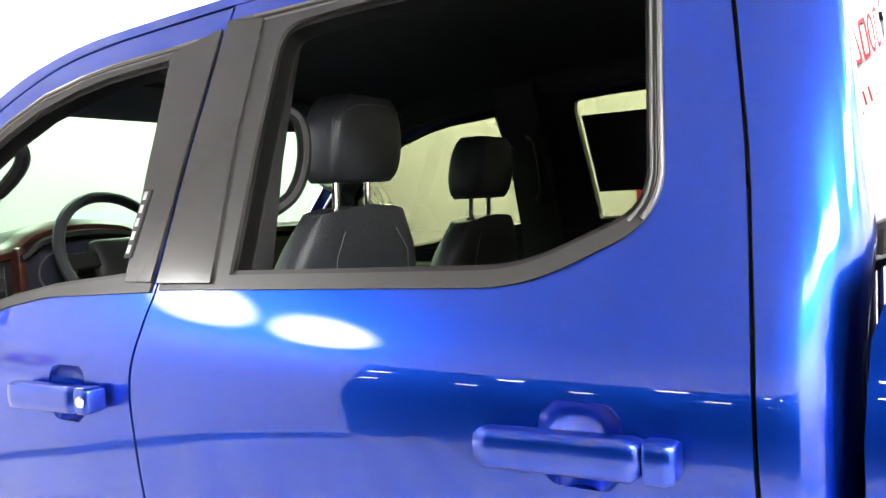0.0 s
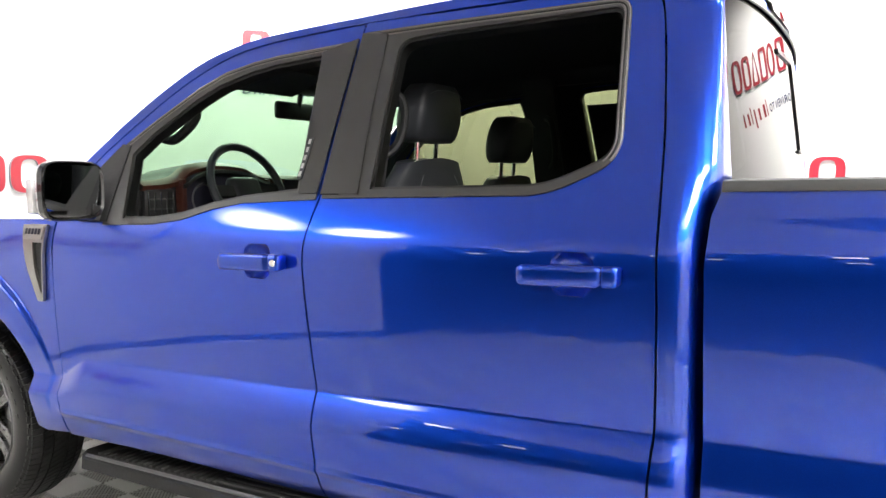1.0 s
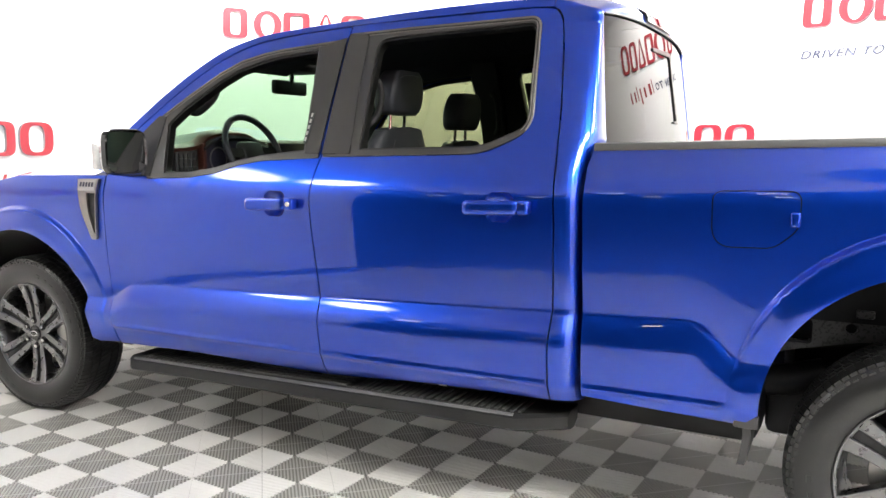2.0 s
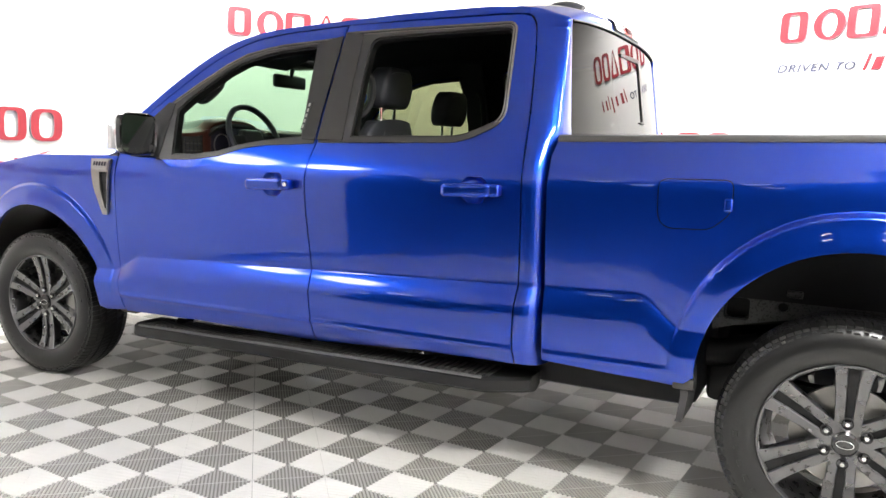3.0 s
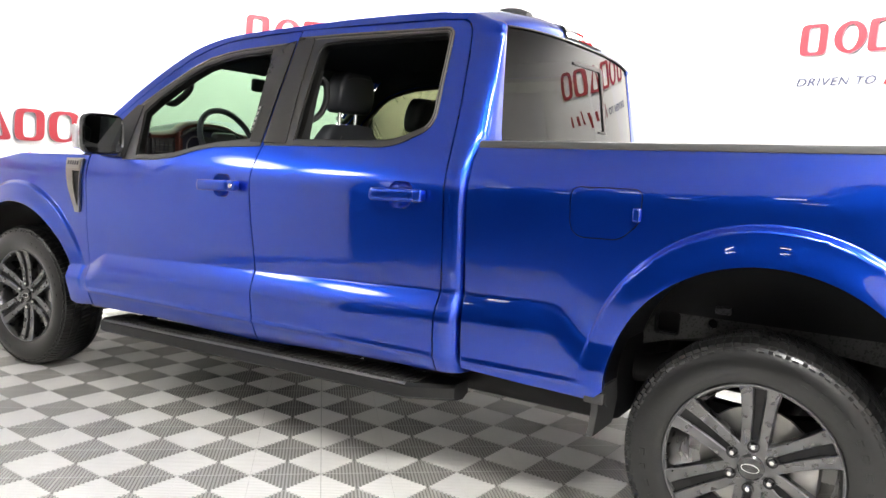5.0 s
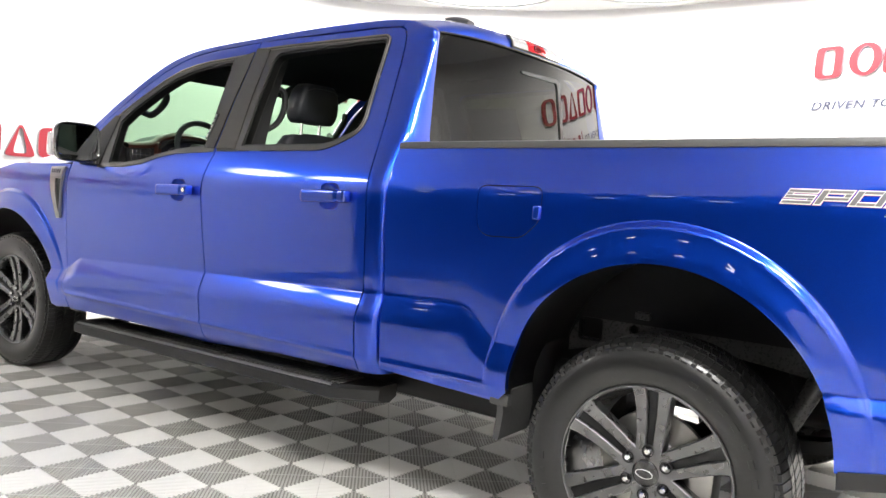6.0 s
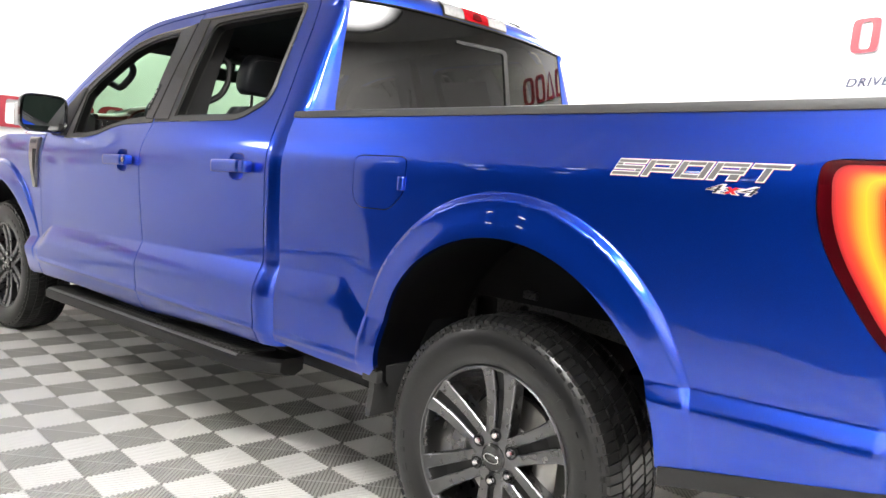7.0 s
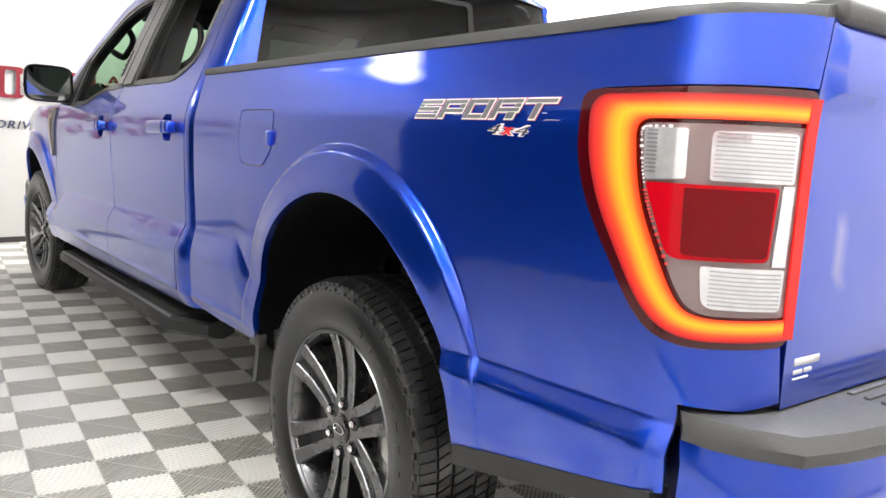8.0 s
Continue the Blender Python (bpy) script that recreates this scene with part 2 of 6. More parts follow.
def inside(px, pz, poly):
    hit = np.zeros(len(px), bool)
    n = len(poly)
    for i in range(n):
        x0, z0 = poly[i - 1]
        x1, z1 = poly[i]
        if z0 == z1:
            continue
        c = ((z0 > pz) != (z1 > pz)) & (px < (x1 - x0) * (pz - z0) / (z1 - z0) + x0)
        hit ^= c
    return hit


def sheet(name, outline, holes, place, out, mat, parent=None, label="", lines=(), step=0.03, hem=0.02, lift=0.0):
    """A thin panel: an outline with holes in a plane (u, v), bent by place(u, v) -> x, y, z, with its rim turned in by hem."""
    outline = dense(outline, step)
    holes = [dense(h, step) for h in holes]
    pts, edges = [], []
    for loop in [outline] + holes:
        k = len(pts)
        pts += loop
        edges += [(k + i, k + (i + 1) % len(loop)) for i in range(len(loop))]
    rim = np.array(pts)
    extra = []
    for line in lines:
        line = np.array(dense(line, step, False))
        keep = inside(line[:, 0], line[:, 1], outline)
        for h in holes:
            keep &= ~inside(line[:, 0], line[:, 1], h)
        d = np.sqrt(((line[:, None, :] - rim[None]) ** 2).sum(2)).min(1)
        keep &= d > step * 0.25
        k = None
        for q, ok in zip(line, keep):
            if ok:
                pts.append(tuple(q))
                extra.append(tuple(q))
                if k is not None:
                    edges.append((k, len(pts) - 1))
                k = len(pts) - 1
            else:
                k = None
    lo, hi = rim.min(0), rim.max(0)
    gu, gv = np.meshgrid(np.arange(lo[0], hi[0], step), np.arange(lo[1], hi[1], step))
    g = np.stack([gu.ravel(), gv.ravel()], 1)
    keep = inside(g[:, 0], g[:, 1], outline)
    for h in holes:
        keep &= ~inside(g[:, 0], g[:, 1], h)
    g = g[keep]
    near = np.concatenate([rim, np.array(extra)]) if extra else rim
    if len(g):
        d = np.sqrt(((g[:, None, :] - near[None]) ** 2).sum(2)).min(1)
        g = g[d > step * 0.45]
        pts += [tuple(q) for q in g]
    from_cdt = geometry.delaunay_2d_cdt([Vector(p) for p in pts], edges, [], 0, 1e-5)
    V = np.array([tuple(v) for v in from_cdt[0]])
    F = np.array(from_cdt[2])
    c = V[F].mean(1)
    ok = inside(c[:, 0], c[:, 1], outline)
    for h in holes:
        ok &= ~inside(c[:, 0], c[:, 1], h)
    F = F[ok]
    h = 0.004
    P = place(V[:, 0], V[:, 1])
    du = place(V[:, 0] + h, V[:, 1]) - place(V[:, 0] - h, V[:, 1])
    dv = place(V[:, 0], V[:, 1] + h) - place(V[:, 0], V[:, 1] - h)
    N = np.cross(du, dv)
    N /= np.linalg.norm(N, axis=1)[:, None]
    o = np.array(out, float)
    if (N @ o).mean() < 0:
        N = -N
    P = P + N * lift
    a, b, cc = P[F[:, 0]], P[F[:, 1]], P[F[:, 2]]
    flip = (np.cross(b - a, cc - a) * N[F].mean(1)).sum(1) < 0
    F[flip] = F[flip][:, ::-1]
    verts, faces, normals = [P], [list(map(int, f)) for f in F], [N]
    if hem:
        count = {}
        for f in F:
            for i in range(3):
                e = (int(f[i]), int(f[(i + 1) % 3]))
                count[e] = 1
        rimedges = [e for e in count if (e[1], e[0]) not in count]
        ids = sorted({i for e in rimedges for i in e})
        at = {i: k for k, i in enumerate(ids)}
        base = len(P)
        verts += [P[ids], P[ids] - N[ids] * hem]
        normals += [np.zeros((len(ids), 3)), np.zeros((len(ids), 3))]
        for i, j in rimedges:
            faces.append([base + at[j], base + at[i], base + len(ids) + at[i], base + len(ids) + at[j]])
    return mesh_object(name, np.concatenate(verts), faces, mat, parent, label, True, np.concatenate(normals))


def grid(name, us, vs, place, mat, parent=None, label="", smooth=True):
    """A skin over a grid of two parameters."""
    verts = [place(u, v) for u in us for v in vs]
    n = len(vs)
    faces = [[i * n + j, i * n + j + 1, (i + 1) * n + j + 1, (i + 1) * n + j] for i in range(len(us) - 1) for j in range(n - 1)]
    return mesh_object(name, verts, faces, mat, parent, label, smooth)


# ---- the room: a round drive-in photo booth with a turntable floor ----
CX, CY, RADIUS, HIGH = 2.2, 0.0, 4.45, 3.20
DOOR_A, DOOR_B = -119.0, -57.0      # the drive-in opening, as bearings from the booth's middle
DOOR_TOP = 2.35


def bearing(deg, r, z):
    return (CX + r * math.cos(radians(deg)), CY + r * math.sin(radians(deg)), z)


def wall_arc(name, a0, a1, z0, z1, mat, r0=RADIUS, r1=RADIUS + 0.12, label="", parent=None):
    n = max(2, int((a1 - a0) / 3))
    bm = bmesh.new()
    rings = [[bearing(a0 + (a1 - a0) * i / n, r, z) for r, z in ((r0, z0), (r0, z1), (r1, z1), (r1, z0))] for i in range(n + 1)]
    loft(bm, rings)
    return part(name, bm, mat, parent, label, True, 30)


tagged(wall_arc("wall_round", DOOR_B, DOOR_A + 360, 0, HIGH, WALL), "smooth white curved wall of the photo booth", "wall", "", "structure")
tagged(wall_arc("wall_over_door", DOOR_A, DOOR_B, DOOR_TOP, HIGH, WALL), "white wall over the drive-in opening", "wall", "", "structure")
tagged(wall_arc("baseboard", DOOR_B, DOOR_A + 360, 0, 0.05, BASEBOARD, RADIUS - 0.018, RADIUS - 0.003), "thin dark skirting along the curved wall", "baseboard", "", "structure")

bm = bmesh.new()
ring = [bearing(a, RADIUS + 0.12, 0) for a in range(0, 360, 4)]
loft(bm, [[Vector(p) + Vector((0, 0, z)) for p in ring] for z in (HIGH, HIGH + 0.1)])
tagged(part("ceiling", bm, CEIL, None), "flat white ceiling of the photo booth", "ceiling", "", "structure")

# the dark showroom beyond the opening
bm = bmesh.new()
box(bm, -9, 14, -16, 5, -0.14, -0.02)
tagged(part("floor_showroom", bm, SHOWFLOOR, None), "polished grey showroom floor beyond the booth", "floor", "", "structure")
bm = bmesh.new()
box(bm, -9, 14, -16.2, -16, -0.02, 4.2)
box(bm, -9.2, -9, -16, 5, -0.02, 4.2)
box(bm, 14, 14.2, -16, 5, -0.02, 4.2)
box(bm, -9, 14, 5.0, 5.2, -0.02, 4.2)
tagged(part("wall_showroom", bm, SHOWWALL, None), "charcoal walls of the dark showroom", "wall", "", "structure")
bm = bmesh.new()
box(bm, -9, 14, -16, 5.2, 4.2, 4.3)
tagged(part("ceiling_showroom", bm, SHOWWALL, None), "dark ceiling of the showroom", "ceiling", "", "structure")

# lamps
def ceiling_light(w, d):
    t = thing("ceiling_light", "round white LED panel on the booth ceiling, lit", "ceiling light", "booth ceiling lights")
    circle = [(w / 2 * math.cos(a), d / 2 * math.sin(a)) for a in np.linspace(0, 2 * math.pi, 40, endpoint=False)]
    bm = bmesh.new()
    loft(bm, [[(x * k, y * k, z) for x, y in circle] for k, z in ((1.0, -0.004), (1.0, -0.05), (1.05, -0.05), (1.07, -0.001))], True, False)
    part("frame", bm, CEIL, t, angle=30)
    bm = bmesh.new()
    loft(bm, [[(x * k, y * k, z) for x, y in circle] for k, z in ((0.995, -0.006), (0.995, -0.030), (0.96, -0.036))])
    part("diffuser", bm, LIT_PANEL, t, smooth=False)
    return t


LIGHTS = [(a, 3.6) for a in (176, 148, 120, 92, 66, 14, -16, -48)]
first = ceiling_light(1.50, 1.10)
for k, (a, r) in enumerate(LIGHTS):
    m = pose(*bearing(a, r, HIGH), 0, 0, a + 90)
    if k == 0:
        first.matrix_basis = m
    else:
        copy_thing(first, m)
flood = thing("flood_light", "oval white LED flood light on the wall beside the opening, lit", "wall light", "flood lights by the opening")
oval = [(0.44 * math.cos(a), 0.26 * math.sin(a)) for a in np.linspace(0, 2 * math.pi, 40, endpoint=False)]
bm = bmesh.new()
loft(bm, [[(x * k, y * k, z) for x, y in oval] for k, z in ((0.90, 0.06), (1.04, 0.03), (1.06, -0.02), (1.0, -0.02), (1.0, 0.0))], True, True)
part("housing", bm, CEIL, flood, angle=30)
bm = bmesh.new()
loft(bm, [[(x * k, y * k, z) for x, y in oval] for k, z in ((0.985, -0.004), (0.985, -0.012), (0.94, -0.016))])
part("lens", bm, LIT_FLOOD, flood, smooth=False)
bm = bmesh.new()
tube(bm, [(0, 0, 0.05), (0, 0.06, 0.16)], 0.02, 8)
part("bracket", bm, CEIL, flood)
flood.matrix_basis = pose(*bearing(-135.5, 4.24, 2.78), 0, 0, -45.5) @ Matrix.Rotation(radians(48), 4, "X")
copy_thing(flood, pose(*bearing(-124.5, 4.24, 2.78), 0, 0, -34.5) @ Matrix.Rotation(radians(48), 4, "X"))
strip = None
for x, y in [(x, y) for x in (-6.5, -4.2, -1.9, 0.4, 2.7, 5.0, 7.3, 9.6) for y in (-7.2, -9.8, -12.8)]:
    if strip is None:
        strip = thing("strip_light", "narrow lit LED strip under the dark showroom ceiling", "ceiling light", "showroom strip lights")
        bm = bmesh.new()
        box(bm, -0.22, 0.22, -0.09, 0.09, 0.03, 0.30)
        part("housing", bm, SHOWWALL, strip, smooth=False)
        bm = bmesh.new()
        box(bm, -0.2, 0.2, -0.05, 0.05, 0.0, 0.028)
        part("tube", bm, LIT_STRIP, strip, smooth=False)
        strip.matrix_basis = pose(x, y, 3.9)
    else:
        copy_thing(strip, pose(x, y, 3.9))

# floor: interlocking ribbed tiles laid on the diagonal
TILE, YAW = 0.2828, 4.05
CA, SA = math.cos(radians(YAW)), math.sin(radians(YAW))


def floor_point(x, y):
    return CA * x + SA * y + 1.952, -SA * x + CA * y - 1.4595


def tile_geometry():
    """One tile about its middle, its edges along u and v: four ribbed triangles, the upper and lower ones dark."""
    h = TILE / 2 - 0.0008
    verts, faces, mats = [], [], []

    def quad(p, m):
        k = len(verts)
        verts.extend(p)
        faces.append(list(range(k, k + len(p))))
        mats.append(m)
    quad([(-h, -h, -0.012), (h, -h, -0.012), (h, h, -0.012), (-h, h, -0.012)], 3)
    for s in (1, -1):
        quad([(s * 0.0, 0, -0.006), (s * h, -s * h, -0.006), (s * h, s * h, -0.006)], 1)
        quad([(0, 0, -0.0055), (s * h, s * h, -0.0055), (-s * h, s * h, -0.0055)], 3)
    n, w = 20, 0.0040
    for k in range(n):
        c = -h + (k + 0.5) * 2 * h / n
        e = abs(c)
        for s in (1, -1):
            for (x0, x1, y0, y1, m) in ((min(s * e, s * h), max(s * e, s * h), c - w, c + w, 0), (c - w * 0.82, c + w * 0.82, min(s * e, s * h), max(s * e, s * h), 2)):
                quad([(x0, y0, 0), (x1, y0, 0), (x1, y1, 0), (x0, y1, 0)], m)
                if m == 0:
                    quad([(x0, y0, -0.006), (x1, y0, -0.006), (x1, y0, 0), (x0, y0, 0)], m)
                    quad([(x0, y1, 0), (x1, y1, 0), (x1, y1, -0.006), (x0, y1, -0.006)], m)
                else:
                    quad([(x0, y0, 0), (x0, y1, 0), (x0, y1, -0.006), (x0, y0, -0.006)], m)
                    quad([(x1, y0, -0.006), (x1, y1, -0.006), (x1, y1, 0), (x1, y0, 0)], m)
    # raised seams along the edges
    for s in (1, -1):
        quad([(-h, s * h - 0.0026, 0.0006), (h, s * h - 0.0026, 0.0006), (h, s * h + 0.0008, 0.0006), (-h, s * h + 0.0008, 0.0006)], 1)
    return verts, faces, mats


tv, tf, tm = tile_geometry()
tile_mesh = bpy.data.meshes.new("tile")
tile_mesh.from_pydata(tv, [], tf)
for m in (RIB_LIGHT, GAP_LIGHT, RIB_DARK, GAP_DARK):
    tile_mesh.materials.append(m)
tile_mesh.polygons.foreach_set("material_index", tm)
floor_tiles = []
for i in range(-26, 27):
    for j in range(-26, 27):
        a, b = i + 0.5, j + 0.5
        x, y = floor_point(0.2 * (a - b), 0.2 * (a + b))
        if math.hypot(x - CX, y - CY) < RADIUS + 0.2:
            floor_tiles.append((x, y))
bm = bmesh.new()
loft(bm, [[Vector(p) + Vector((0, 0, z)) for p in ring] for z in (-0.03, -0.0135)])
floor = tagged(part("floor", bm, GAP_DARK, None, smooth=False), "grey and white ribbed tile floor laid in a chequer pattern", "floor", "", "structure")


# ---- the pickup truck: x from the front axle to the rear, y across, z up ----
truck = thing("pickup_truck", "glossy metallic blue four-door pickup truck with black running boards", "truck")
WB, HUB = 3.988, 0.40
PROFILE_Z = [0.4, 0.44, 0.47, 0.5, 0.53, 0.56, 0.6, 0.64, 0.676, 0.683, 0.692, 0.702, 0.714, 0.728, 0.742, 0.756, 0.767, 0.776, 0.784, 0.8, 0.82, 0.85, 0.88, 0.92, 0.97, 1.03, 1.1, 1.15, 1.2, 1.25, 1.3, 1.34, 1.42, 1.55, 1.7, 1.81, 1.87, 1.95]
PROFILE_S = [0.92, 0.96, 0.984, 1.001, 1.0115, 1.018, 1.023, 1.0253, 1.0263, 1.0252, 1.0229, 1.0197, 1.0153, 1.0094, 1.0031, 0.9962, 0.9904, 0.9856, 0.9862, 0.9872, 0.9885, 0.9904, 0.992, 0.994, 0.996, 0.9978, 0.9987, 0.999, 0.993, 0.977, 0.957, 0.94, 0.905, 0.85, 0.78, 0.73, 0.7, 0.66]
_z = np.linspace(0.36, 1.98, 649)


def monotone(xs, ys, x):
    """A smooth curve through points that never overshoots them."""
    xs, ys = np.array(xs, float), np.array(ys, float)
    h, d = np.diff(xs), np.diff(ys) / np.diff(xs)
    m = np.concatenate([[d[0]], np.where(d[1:] * d[:-1] > 0, 2 * d[1:] * d[:-1] / (d[1:] + d[:-1] + 1e-12), 0), [d[-1]]])
    i = np.clip(np.searchsorted(xs, x) - 1, 0, len(h) - 1)
    t = (x - xs[i]) / h[i]
    return ys[i] * (1 + 2 * t) * (1 - t) ** 2 + h[i] * m[i] * t * (1 - t) ** 2 + ys[i + 1] * t * t * (3 - 2 * t) + h[i] * m[i + 1] * t * t * (t - 1)


_s = monotone(PROFILE_Z, PROFILE_S, _z)
_k = np.hanning(7)[1:-1]
_s = np.convolve(np.pad(_s, 2, mode="edge"), _k / _k.sum(), "valid")
_k = np.hanning(45)[1:-1]
_soft = np.convolve(np.pad(_s, 21, mode="reflect", reflect_type="odd"), _k / _k.sum(), "valid")
_w = np.clip((np.abs(_z - 0.755) - 0.145) / 0.06, 0, 1)
_s = _s + (_soft - _s) * _w * _w * (3 - 2 * _w)
ARCHES = ((0.02, 0.50, 0.50, 0.455, 0.62, 0.575), (4.0, 0.555, 0.49, 0.48, 0.585, 0.605))   # x, z, opening a, b, flare a, b


def step01(t):
    t = np.clip(t, 0, 1)
    return t * t * (3 - 2 * t)


def rake(x, z):
    k = np.clip(0.035 - 0.02 * (z - 0.9) / 0.45, 0.015, 0.035)
    return k * (x - 1.9)


def half_width(x, z):
    """Half the truck's width at x, z."""
    x, z = np.asarray(x, float), np.asarray(z, float)
    low = 1 - step01((z - 0.80) / 0.3)
    dip = 0.075 * step01((0.82 - x) / 0.20) + 0.115 * step01((x - 3.30) / 0.17)
    zz = z - rake(x, z) + dip * low * step01((z - 0.5) / 0.15)
    s = np.interp(zz, _z, _s)
    # behind the rear wheel the crease is a narrow shelf over a nearly upright panel
    rear = step01((x - 4.15) / 0.2)
    crest = float(np.interp(0.776, _z, _s))
    s = np.where(zz < 0.776, s + (crest + (s - crest) * np.where(s > crest, 0.5, 1.0) - s) * step01((x - 2.87) / 0.05), s)
    foot = 1.008 - 0.07 * np.maximum(0.70 - zz, 0) - 0.6 * np.maximum(0.47 - zz, 0)
    narrow = crest + (foot - crest) * np.clip((0.776 - zz) / 0.042, 0, 1)
    s = s + (np.where(zz < 0.776, narrow, s) - s) * rear
    s = s + 0.007 * np.exp(-((z - 0.528 - 0.012 * x) / 0.011) ** 2) * step01((x - 0.66) / 0.06) * (1 - step01((x - 3.36) / 0.12))
    s = s - 0.004 * step01((x - 3.15) / 0.25) * (1 - step01((zz - 0.69) / 0.08))
    bed = step01((x - 2.9) / 0.06)
    s = s + bed * 0.5 * (np.sqrt((z - 1.26) ** 2 + 0.0009) + z - 1.26) * 0.28 * (z < 1.6)
    s = s - 0.06 * step01((0.1 - x) / 0.9) * (z < 1.5) - 0.012 * step01((x - 4.2) / 0.9)
    for cx, cz, a, b, fa, fb in ARCHES:
        q0 = np.hypot((x - cx) / a, (z - cz) / b)
        q1 = np.hypot((x - cx) / fa, (z - cz) / fb)
        w = np.clip((1 - q1) / (1 - q1 + np.maximum(q0 - 1, 1e-6) + 1e-6), 0, 1)
        keep = 0.15 * step01((z - 0.50) / 0.1) + 0.85 * step01((z - 0.62) / 0.34)
        s = s + keep * np.where(q1 < 1, 0.021 * step01(w / 0.13) + 0.016 * step01(w), 0)
    return s


def side_place(sign, off=0.0):
    """The side skin; past x = 4.93 u runs on round the rear corner."""
    def f(u, v):
        s = half_width(np.minimum(u, 4.93), v) + off
        a = np.clip((u - 4.93) / 0.17, 0, math.pi / 2)
        more = np.clip(u - 4.93 - 0.17 * math.pi / 2, 0, 1)
        return np.stack([np.minimum(u, 4.93) + 0.17 * np.sin(a), sign * (s - 0.17 * (1 - np.cos(a)) - more), v], 1)
    return f


def arch_line(k, a0, a1, flare=0, n=40, f=1.0):
    cx, cz, a, b, fa, fb = ARCHES[k]
    if flare:
        a, b = fa * f, fb * f
    return [(cx + a * math.cos(radians(t)), cz + b * math.sin(radians(t))) for t in np.linspace(a0, a1, n)]


B_GAP = smooth_path([(1.86, 1.86), (1.862, 1.60), (1.864, 1.36), (1.850, 1.27), (1.838, 1.18), (1.845, 1.05), (1.862, 0.90), (1.878, 0.74), (1.890, 0.60), (1.895, 0.455)], 5)
REAR_GAP = smooth_path([(2.60, 1.868), (2.70, 1.865), (2.735, 1.860), (2.762, 1.845), (2.784, 1.80), (2.805, 1.68), (2.828, 1.50), (2.842, 1.30), (2.85, 1.10), (2.85, 0.90), (2.845, 0.70), (2.842, 0.50)], 5)
FRONT_GAP = [(0.652, 1.23), (0.648, 1.05), (0.652, 0.85), (0.660, 0.68), (0.690, 0.56), (0.712, 0.45)]
ROOF_GAP = smooth_path([(0.71, 1.385), (0.79, 1.465), (0.88, 1.540), (0.97, 1.612), (1.08, 1.692), (1.19, 1.754), (1.33, 1.808), (1.49, 1.835), (1.69, 1.850), (1.86, 1.860)], 5)
ROOF_EDGE = smooth_path([(0.56, 1.300), (0.64, 1.385), (0.71, 1.452), (0.79, 1.522), (0.86, 1.584), (1.00, 1.692), (1.15, 1.782), (1.27, 1.826), (1.41, 1.855), (1.62, 1.872), (1.83, 1.883), (2.11, 1.898), (2.39, 1.905), (2.60, 1.904), (2.72, 1.896), (2.80, 1.880), (2.88, 1.852)], 6)
CREASE = [[(0.30, 0.62 + d), (0.655, 0.655 + d), (0.70, 0.668 + d), (0.80, 0.722 + d), (1.2, 0.745 + d), (1.86, 0.770 + d), (2.4, 0.786 + d), (2.96, 0.800 + d), (3.30, 0.812 + d), (3.36, 0.79 + d), (3.43, 0.725 + d), (4.45, 0.752 + d), (5.0, 0.772 + d)] for d in (-0.12, -0.09, -0.065, -0.045, -0.034, -0.025, -0.016, -0.009, -0.003, 0.002, 0.007, 0.014, 0.025, 0.045, 0.07)]
BELT = [[(-0.3, z - 0.033), (5.0, z + 0.046)] for z in np.arange(1.13, 1.345, 0.0125)]
LOWER = [[(0.6, 0.535 + d), (3.5, 0.570 + d)] for d in (-0.04, -0.02, -0.012, -0.004, 0.004, 0.012, 0.02, 0.045, 0.075)]
SIDE = [[(-0.3, z - 0.05), (5.0, z + 0.07)] for z in np.arange(0.86, 1.12, 0.03)]
FRONT_WINDOW = [(1.02, 1.25), (0.965, 1.47), (1.04, 1.54), (1.21, 1.655), (1.30, 1.70), (1.43, 1.735), (1.53, 1.752), (1.722, 1.766), (1.745, 1.60), (1.775, 1.348), (1.56, 1.326), (1.43, 1.303), (1.30, 1.270), (1.16, 1.252)]
FRONT_TRIM = [(0.92, 1.225), (0.915, 1.508), (1.04, 1.594), (1.20, 1.695), (1.31, 1.744), (1.43, 1.770), (1.53, 1.783), (1.85, 1.804), (1.85, 1.322), (1.56, 1.308), (1.44, 1.288), (1.31, 1.252), (1.17, 1.234)]
REAR_WINDOW = rounded([(2.010, 1.790, 0.05), (2.035, 1.352), (2.555, 1.362, 0.06), (2.724, 1.436, 0.055), (2.687, 1.812, 0.035), (2.15, 1.800)])
REAR_TRIM = rounded([(1.872, 1.826), (1.872, 1.326), (2.565, 1.340, 0.07), (2.740, 1.423, 0.07), (2.700, 1.836, 0.045), (2.14, 1.832)])

HANDLES = ((1.662, -0.012), (2.652, 0.009))
POCKETS = [rounded([(c - 0.058, 1.155 + d, 0.02), (c - 0.044, 1.100 + d, 0.02), (c + 0.044, 1.100 + d, 0.02), (c + 0.058, 1.155 + d, 0.02), (c + 0.046, 1.203 + d, 0.02), (c - 0.046, 1.203 + d, 0.02)]) for c, d in HANDLES]


def bowl(sign, c, d):
    def f(u, v):
        q = np.clip(1 - ((u - c) / 0.060) ** 2 - ((v - 1.152 - d) / 0.057) ** 2, 0, 1)
        return np.stack([u, sign * (half_width(u, v) - 0.001 - 0.044 * q ** 0.8), v], 1)
    return f


